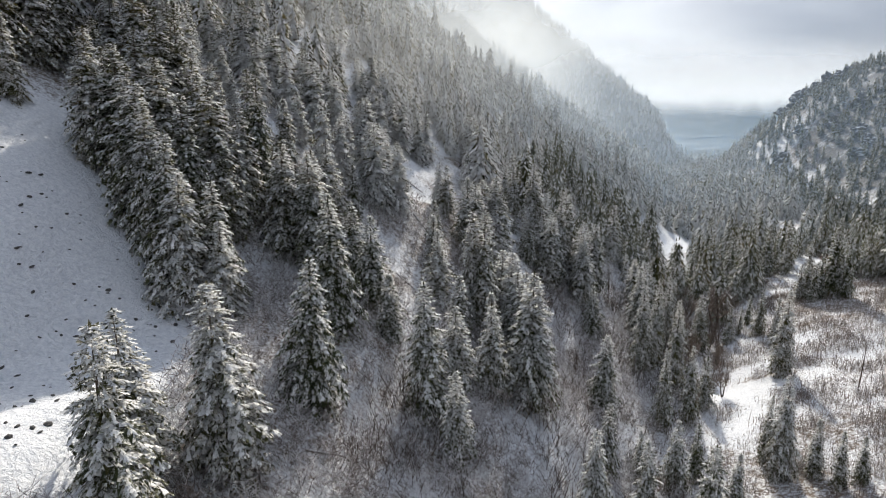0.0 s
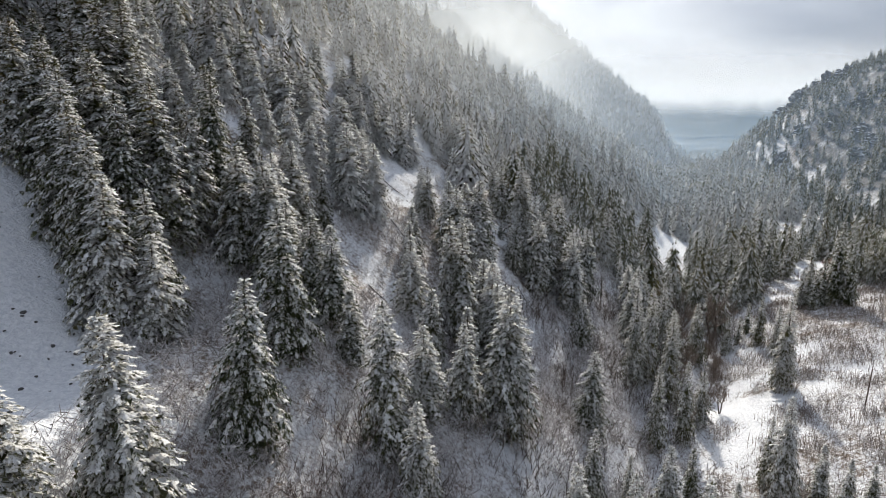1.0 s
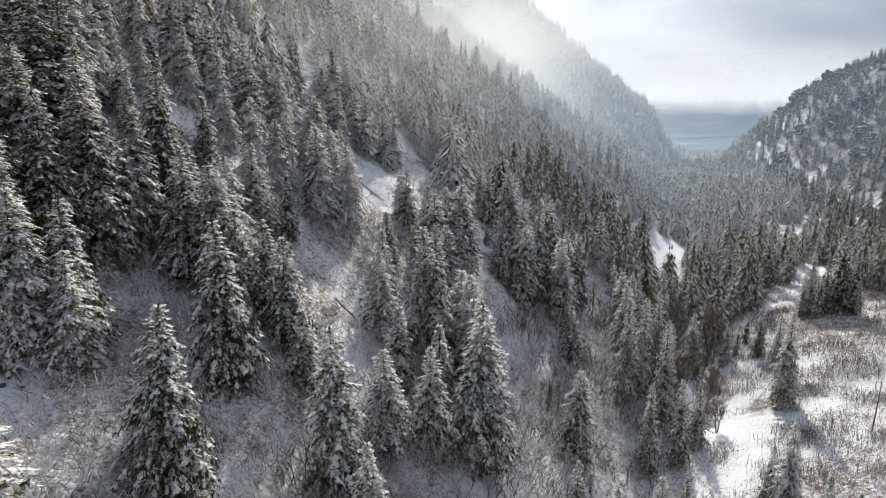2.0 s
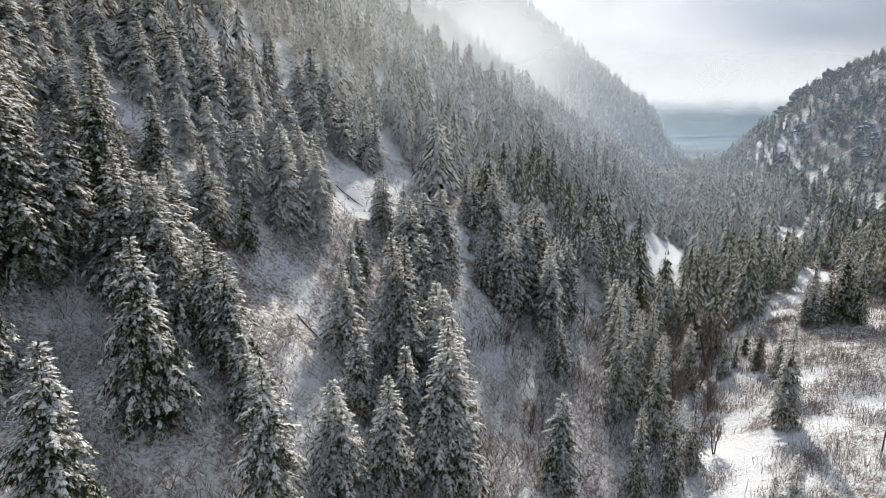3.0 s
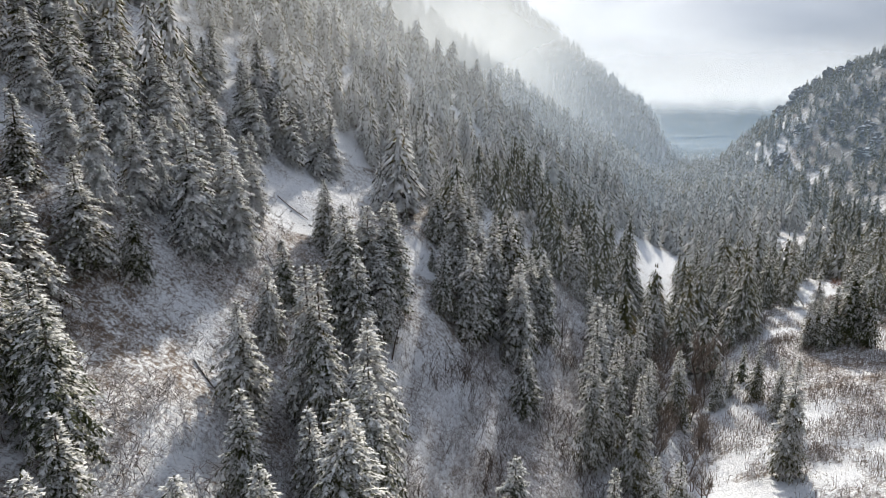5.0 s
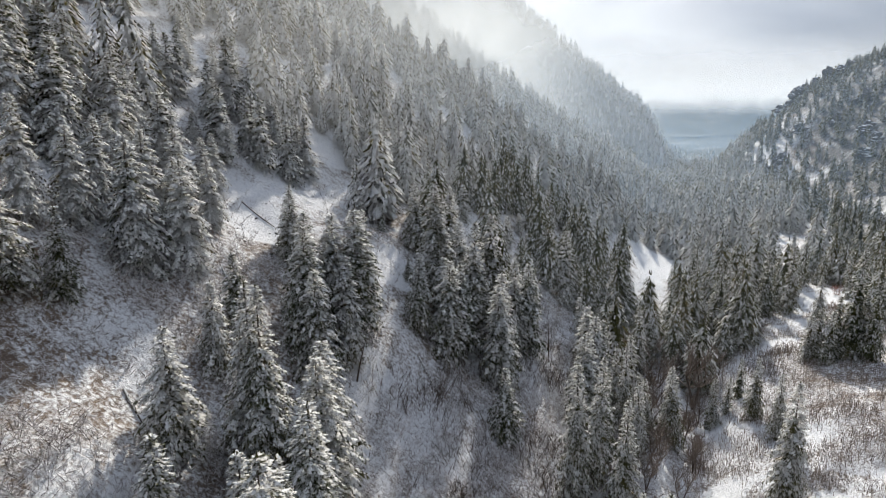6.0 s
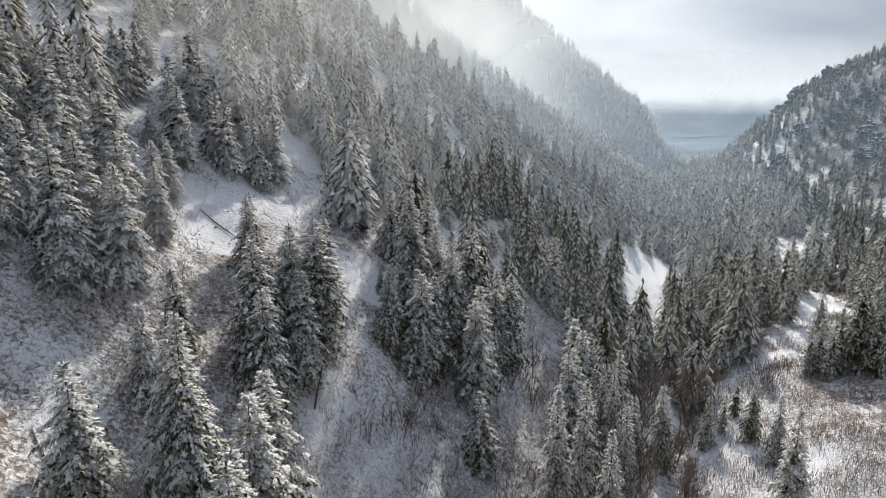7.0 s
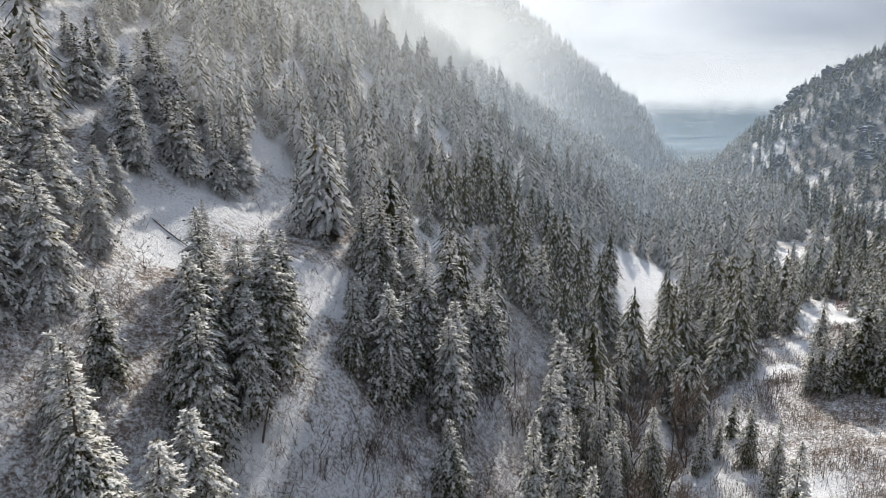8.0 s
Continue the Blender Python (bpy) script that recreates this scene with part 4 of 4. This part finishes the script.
def stems_proto(seed):
    """A tuft of upright thin stems, some of them bent."""
    rng = random.Random(seed)
    v, f = [], []
    for _ in range(9):
        x, y, a = rng.uniform(-1.1, 1.1), rng.uniform(-1.1, 1.1), rng.uniform(0, 6.28)
        h, w = rng.uniform(0.5, 1.4), rng.uniform(0.016, 0.030)
        lean = (rng.gauss(0, 0.16), rng.gauss(0, 0.16))
        c, d = w * math.cos(a), w * math.sin(a)
        i = len(v)
        v += [(x - c, y - d, -0.1), (x + c, y + d, -0.1), (x + lean[0] * h, y + lean[1] * h, h)]
        f += [(i, i + 1, i + 2)]
        if rng.random() < 0.7:
            i = len(v)
            q = rng.uniform(0.4, 0.8)
            bx, by = x + lean[0] * h * q, y + lean[1] * h * q
            v += [(bx, by, h * q - 0.03), (bx, by, h * q + 0.03), (bx + rng.uniform(-0.35, 0.35), by + rng.uniform(-0.35, 0.35), h * q + rng.uniform(0.15, 0.4))]
            f += [(i, i + 1, i + 2)]
    return 1.2, np.array(v), np.array(f), np.zeros(len(f), int)


def sapling_proto(seed):
    """Three-sided tapered stems of a young leafless clump, with a few rising shoots."""
    rng = random.Random(seed)
    v, f = [], []

    def shoot(a, b, w):
        i = len(v)
        v.extend([a + Vector((w, 0, 0)), a + Vector((-w * 0.5, w * 0.87, 0)), a + Vector((-w * 0.5, -w * 0.87, 0)), b])
        f.extend([(i, i + 1, i + 3), (i + 1, i + 2, i + 3), (i + 2, i, i + 3)])

    for _ in range(3):
        foot = Vector((rng.gauss(0, 0.45), rng.gauss(0, 0.45), -0.2))
        h = rng.uniform(2.4, 4.2)
        knee = foot + Vector((rng.gauss(0, 0.5), rng.gauss(0, 0.5), h * 0.5))
        top = knee + Vector((rng.gauss(0, 0.6), rng.gauss(0, 0.6), h * 0.5))
        shoot(foot, knee.lerp(top, 0.4), 0.055)
        shoot(knee, top, 0.038)
        for _ in range(5):
            p = foot.lerp(knee, rng.uniform(0.5, 1)) if rng.random() < 0.4 else knee.lerp(top, rng.uniform(0, 0.6))
            shoot(p, p + Vector((rng.uniform(-0.7, 0.7), rng.uniform(-0.7, 0.7), rng.uniform(0.5, 1.1))), 0.026)
    return 3.6, np.array([tuple(p) for p in v]), np.array(f), np.zeros(len(f), int)


def sapling_plan():
    """Clumps along the gully below the mountainside."""
    rng = random.Random(83)
    out = []
    while len(out) < 750:
        y = rng.uniform(45, 175)
        x = axis_x(y) + rng.uniform(-32, 3)
        if rng.random() < 2.2 * (float(lattice(x / 6.5, y / 6.5, 66)) - 0.32):
            out.append((x, y, float(ground_z(x, y)), rng.uniform(2.0, 4.6)))
    return out


bush_protos = [bush_proto(71 + i, 1.6, 1.05, 5) for i in range(5)]
brush_spots, trodden = brush_plan()
tagged(scatter("bare_brush", brush_spots, bush_protos, [TWIG], 79), "leafless brown brush standing in the snow", "brush", kind="stuff")
tagged(scatter("saplings", sapling_plan(), [sapling_proto(91 + i) for i in range(5)], [BARK], 81), "dark leafless saplings standing among the snowy brush", "saplings", kind="stuff")
tagged(scatter("dry_stems", stems_plan(trodden), [stems_proto(85 + i) for i in range(5)], [BROWN_TWIG], 80), "dry brown stems standing in the snow of the meadow", "dry stems", kind="stuff")


# ---- bare trees, snags, logs and stones ----
def tube(pts, radii, sides=6):
    """Verts and quads of a tapered round limb along points."""
    v, f = [], []
    for k, (p, r) in enumerate(zip(pts, radii)):
        d = (pts[min(k + 1, len(pts) - 1)] - pts[max(k - 1, 0)]).normalized()
        a = d.orthogonal().normalized()
        b = d.cross(a)
        for s in range(sides):
            t = 2 * math.pi * s / sides
            v.append(p + a * (r * math.cos(t)) + b * (r * math.sin(t)))
    for k in range(len(pts) - 1):
        for s in range(sides):
            i, j = k * sides + s, k * sides + (s + 1) % sides
            f.append((i, j, j + sides, i + sides))
    return v, f


def limbs_mesh(name, limbs, mat, sides=5):
    V, F = [], []
    for pts, radii in limbs:
        v, f = tube(pts, radii, sides)
        F += [tuple(i + len(V) for i in q) for q in f]
        V += v
    return mesh_from(name, np.array([tuple(p) for p in V]), np.array(F), [mat], smooth=True)


def grow(start, way, length, radius, rng, depth, out):
    """A limb that bends a little, and its forks."""
    pts, p, d = [start], start.copy(), way.normalized()
    for _ in range(3):
        d = (d + Vector((rng.uniform(-0.22, 0.22), rng.uniform(-0.22, 0.22), 0.08))).normalized()
        p = p + d * length / 3
        pts.append(p.copy())
    out.append((pts, [radius, radius * 0.85, radius * 0.7, radius * 0.5]))
    if depth:
        for _ in range(4 if depth > 1 else 5):
            q = rng.choice(pts[1:])
            side = Vector((rng.uniform(-1, 1), rng.uniform(-1, 1), rng.uniform(0.25, 0.9))).normalized()
            grow(q, (d * 0.7 + side).normalized(), length * rng.uniform(0.5, 0.72), radius * 0.5, rng, depth - 1, out)


def bare_tree(x, y, h, seed, label):
    """A leafless broadleaf tree with a forked trunk and a fine round crown."""
    rng = random.Random(seed)
    root = new("bare_tree")
    root.location = (x, y, float(ground_z(x, y)))
    trunk, twigs = [], []
    for lean in (-0.18, 0.22):
        grow(Vector((0, 0, -0.5)), Vector((lean, rng.uniform(-0.1, 0.1), 1)), h * 0.55, 0.020 * h, rng, 0, trunk)
    tops = [t[0][-1] for t in trunk] + [t[0][2] for t in trunk]
    for top in tops:
        for _ in range(4):
            side = Vector((rng.uniform(-1, 1), rng.uniform(-1, 1), rng.uniform(0.3, 0.9)))
            grow(top, side, h * 0.26, 0.011 * h, rng, 2, twigs)
    part("trunk", limbs_mesh("trunk", trunk, BARK, 7), root)
    part("crown", limbs_mesh("crown", twigs, BROWN_TWIG, 3), root, "fine brown leafless branches")
    return tagged(root, label, "tree", group="leafless broadleaf trees")


for k, (x, y, h) in enumerate(((74.3, 158.9, 15.5), (71.0, 175.0, 9.0), (66.0, 160.0, 8.5), (62.0, 170.0, 9.5), (78.0, 182.0, 9.0), (57.0, 132.0, 7.5), (50.0, 127.5, 7.0), (84.0, 170.0, 8.0), (30.0, 78.0, 6.0), (63.0, 150.0, 8.0), (67.5, 146.0, 7.0), (60.0, 138.0, 7.5), (54.5, 128.0, 6.5), (70.0, 167.0, 8.5), (76.0, 171.0, 8.0), (65.0, 178.0, 8.0), (81.0, 178.5, 8.0), (58.0, 155.0, 7.5), (53.0, 113.0, 6.0), (47.5, 108.0, 6.0))):
    bare_tree(x, y, h, 300 + k % 7, "leafless brown broadleaf tree on the valley floor")


thicket = random.Random(310)
for k in range(14):
    y = thicket.uniform(110, 170)
    x = float(axis_x(y)) + thicket.uniform(2.0, 13.0)
    bare_tree(x, y, thicket.uniform(4.0, 7.0), 320 + k, "low leafless brown tree in the thicket along the stream")


def snag(x, y, h, lean, seed):
    """A dead standing trunk with broken stubs."""
    rng = random.Random(seed)
    root = new("dead_trunk")
    root.location = (x, y, float(ground_z(x, y)))
    tip = Vector((lean[0], lean[1], 1)) * h
    pts = [tip * q + Vector((rng.uniform(-0.08, 0.08), rng.uniform(-0.08, 0.08), -0.4 if q == 0 else 0)) for q in (0, 0.3, 0.6, 0.85, 1.0)]
    part("stem", limbs_mesh("stem", [(pts, [0.13, 0.11, 0.08, 0.055, 0.02])], BARK, 7), root)
    for _ in range(7):
        q = rng.uniform(0.35, 0.95)
        a = rng.uniform(0, 6.28)
        p = tip * q
        e = p + Vector((math.cos(a), math.sin(a), rng.uniform(-0.3, 0.4))) * rng.uniform(0.3, 0.9)
        part("stub", limbs_mesh("stub", [([p, (p + e) / 2, e], [0.04, 0.03, 0.012])], BARK, 4), root)
    return tagged(root, "dark dead tree trunk standing in the snowy brush", "dead tree", group="dead trunks")


for k, (x, y, h, lean) in enumerate(((74.8, 102.0, 9.0, (0.04, 0.0)), (10.6, 119.5, 5.0, (0.18, 0.05)), (12.0, 119.0, 5.5, (0.25, 0.02)), (44.0, 156.0, 8.0, (-0.03, 0.0)), (40.5, 160.5, 9.0, (0.12, 0.0)), (70.5, 153.0, 7.0, (0.0, 0.0)), (52.0, 134.0, 8.0, (0.0, 0.02)))):
    snag(x, y, h, lean, 400 + k)


def fallen_log(x, y, length, turn, seed):
    """A trunk lying on the slope with a strip of snow along its top."""
    rng = random.Random(seed)
    root = new("fallen_log")
    a = Vector((math.cos(turn), math.sin(turn), 0)) * length / 2
    ends = []
    for s in (-1, -0.33, 0.33, 1):
        px, py = x + a.x * s, y + a.y * s
        ends.append(Vector((px, py, float(ground_z(px, py)) + 0.14)))
    root.location = ends[0]
    local = [e - ends[0] for e in ends]
    part("log", limbs_mesh("log", [(local, [0.12, 0.11, 0.09, 0.05])], BARK, 8), root)
    part("log_snow", limbs_mesh("log_snow", [([p + Vector((0, 0, 0.08)) for p in local[:3]], [0.11, 0.115, 0.085])], CLUMP, 6), root, "thin strip of snow along the top")
    for _ in range(4):
        q = rng.uniform(0.2, 0.9)
        p = local[0].lerp(local[-1], q)
        e = p + Vector((rng.uniform(-0.8, 0.8), rng.uniform(-0.8, 0.8), rng.uniform(0.3, 1.1)))
        part("branch_stub", limbs_mesh("branch_stub", [([p, (p + e) / 2, e], [0.05, 0.035, 0.012])], BARK, 4), root)
    return tagged(root, "dark fallen log lying on the snowy slope", "log", group="fallen logs")


for k, (x, y, n, turn) in enumerate(((-7.5, 146.0, 5.5, -0.15), (-4.5, 121.5, 5.0, -0.9), (-6.2, 98.0, 4.5, -0.8), (12.0, 140.5, 4.0, -0.5), (21.5, 128.5, 5.5, -0.9), (-11.0, 51.0, 3.5, 0.5))):
    fallen_log(x, y, n, turn, 500 + k)


def stone_mesh(seed):
    rng = random.Random(seed)
    bm = bmesh.new()
    bmesh.ops.create_icosphere(bm, subdivisions=1, radius=1.0)
    for v in bm.verts:
        v.co *= rng.uniform(0.7, 1.2)
        v.co.z *= 0.6
    me = bpy.data.meshes.new("stone")
    bm.to_mesh(me)
    bm.free()
    me.materials.append(ROCK)
    return me


def strew_stones():
    """Stones of the scree that stick out of the snowfield, each a piece of the ground."""
    rng = random.Random(91)
    kinds = [stone_mesh(600 + i) for i in range(5)]
    n = 0
    while n < 240:
        x, y = rng.uniform(-52, -22), rng.uniform(32, 74)
        if float(snow_depth(np.array(x), np.array(y))) < 0.5:
            continue
        s = rng.choice((0.10, 0.13, 0.16, 0.2, 0.27))
        ob = new("stone", rng.choice(kinds))
        ob.parent = ground
        ob.location = (x, y, float(ground_z(x, y)) + s * 0.12)
        ob.rotation_euler = (rng.uniform(-0.4, 0.4), rng.uniform(-0.4, 0.4), rng.uniform(0, 6.28))
        ob.scale = (s * rng.uniform(0.8, 1.8), s, s * rng.uniform(0.7, 1.1))
        n += 1
    for _ in range(40):
        x, y = rng.uniform(-16, 4), rng.uniform(132, 150)
        s = rng.uniform(0.12, 0.3)
        ob = new("stone", rng.choice(kinds))
        ob.parent = ground
        ob.location = (x, y, float(ground_z(x, y)) + s * 0.1)
        ob.rotation_euler = (0, 0, rng.uniform(0, 6.28))
        ob.scale = (s * 1.5, s, s)


strew_stones()


# ---- crags of the opposite mountain ----
def crag(x, y, w, h, seed):
    """A stepped rock outcrop with snow on its ledges."""
    rng = random.Random(seed)
    root = new("rock_outcrop")
    root.location = (x, y, float(ground_z(x, y)) - 0.25 * h)
    root.rotation_euler = (0, 0, rng.uniform(-0.5, 0.5) - 0.4)
    z = 0.0
    for tier in range(3):
        bm = bmesh.new()
        bmesh.ops.create_icosphere(bm, subdivisions=3, radius=1.0)
        a, b, c = w * (1 - 0.24 * tier) * rng.uniform(0.85, 1.1), w * 0.6 * (1 - 0.2 * tier), h * 0.42
        for v in bm.verts:
            n = float(lattice(v.co.x * 1.6 + seed, v.co.y * 1.6 + v.co.z * 1.4 + tier * 7, seed)) - 0.5
            n2 = float(lattice(v.co.x * 4.3 + seed, v.co.y * 4.3 + v.co.z * 3.1 + tier * 3, seed + 1)) - 0.5
            k = 1 + 0.9 * n + 0.45 * n2
            v.co = Vector((v.co.x * a * k, v.co.y * b * k, v.co.z * c * (1 + 1.2 * n + 0.5 * n2)))
        for f in bm.faces:
            f.smooth = False
        me = bpy.data.meshes.new("ledge")
        bm.to_mesh(me)
        bm.free()
        me.materials.append(CRAG)
        ob = part("ledge", me, root)
        ob.location = (rng.uniform(-0.25, 0.25) * w, rng.uniform(-0.2, 0.2) * w, z + c * 0.8)
        z += c * 1.25
    return tagged(root, "grey rock outcrop with snow on its ledges", "rock", group="crags of the opposite mountain")


def crag_material():
    k = Mat("snowy_crag")
    rock = k.ramp(k.noise(0.35, 6, 0.7, distort=0.5), [(0.3, (0.06, 0.06, 0.065)), (0.7, (0.22, 0.21, 0.21))])
    cover = k.ramp(k.math("ADD", k.math("MULTIPLY", k.up(), 0.7), k.math("MULTIPLY", k.noise(0.8, 5, 0.7), 0.7)), [(0.78, (0, 0, 0)), (0.95, (1, 1, 1))])
    k.bump(k.noise(0.9, 6, 0.7), 0.8, 0.6)
    return k.finish(k.mix(cover, rock, (0.74, 0.75, 0.77)), 0.9, 0.1)


CRAG = crag_material()
for k in range(20):
    rng = random.Random(700 + k)
    y = rng.uniform(300, 640)
    toe = 95 - 65 * float(step(430, 650, y))
    u = toe + rng.uniform(18, 95)
    crag(float(axis_x(y)) + u / 0.925, y, rng.uniform(4, 9), rng.uniform(4, 8), 700 + k)
for k in range(9):
    rng = random.Random(740 + k)
    y = rng.uniform(725, 775)
    crag(float(axis_x(y)) + (98 + 7 * k + rng.uniform(-3, 3)) / 0.925, y, rng.uniform(6, 12), rng.uniform(6, 11), 740 + k)


def russet_bush(x, y):
    """A dense bush that still holds its russet leaves."""
    k = Mat("russet_twigs")
    mat = k.finish(k.ramp(k.island(), [(0.0, (0.10, 0.045, 0.03)), (0.6, (0.24, 0.10, 0.055)), (1.0, (0.36, 0.17, 0.10))]), 0.9, 0.1)
    root = new("bush")
    root.location = (x, y, float(ground_z(x, y)))
    h, v, f, _ = bush_proto(98, 3.2, 2.6, 70)
    part("stems", mesh_from("stems", v, f, [mat]), root)
    return tagged(root, "russet leafless bush beside the snow bank", "bush")


russet_bush(140.7, 218.5)
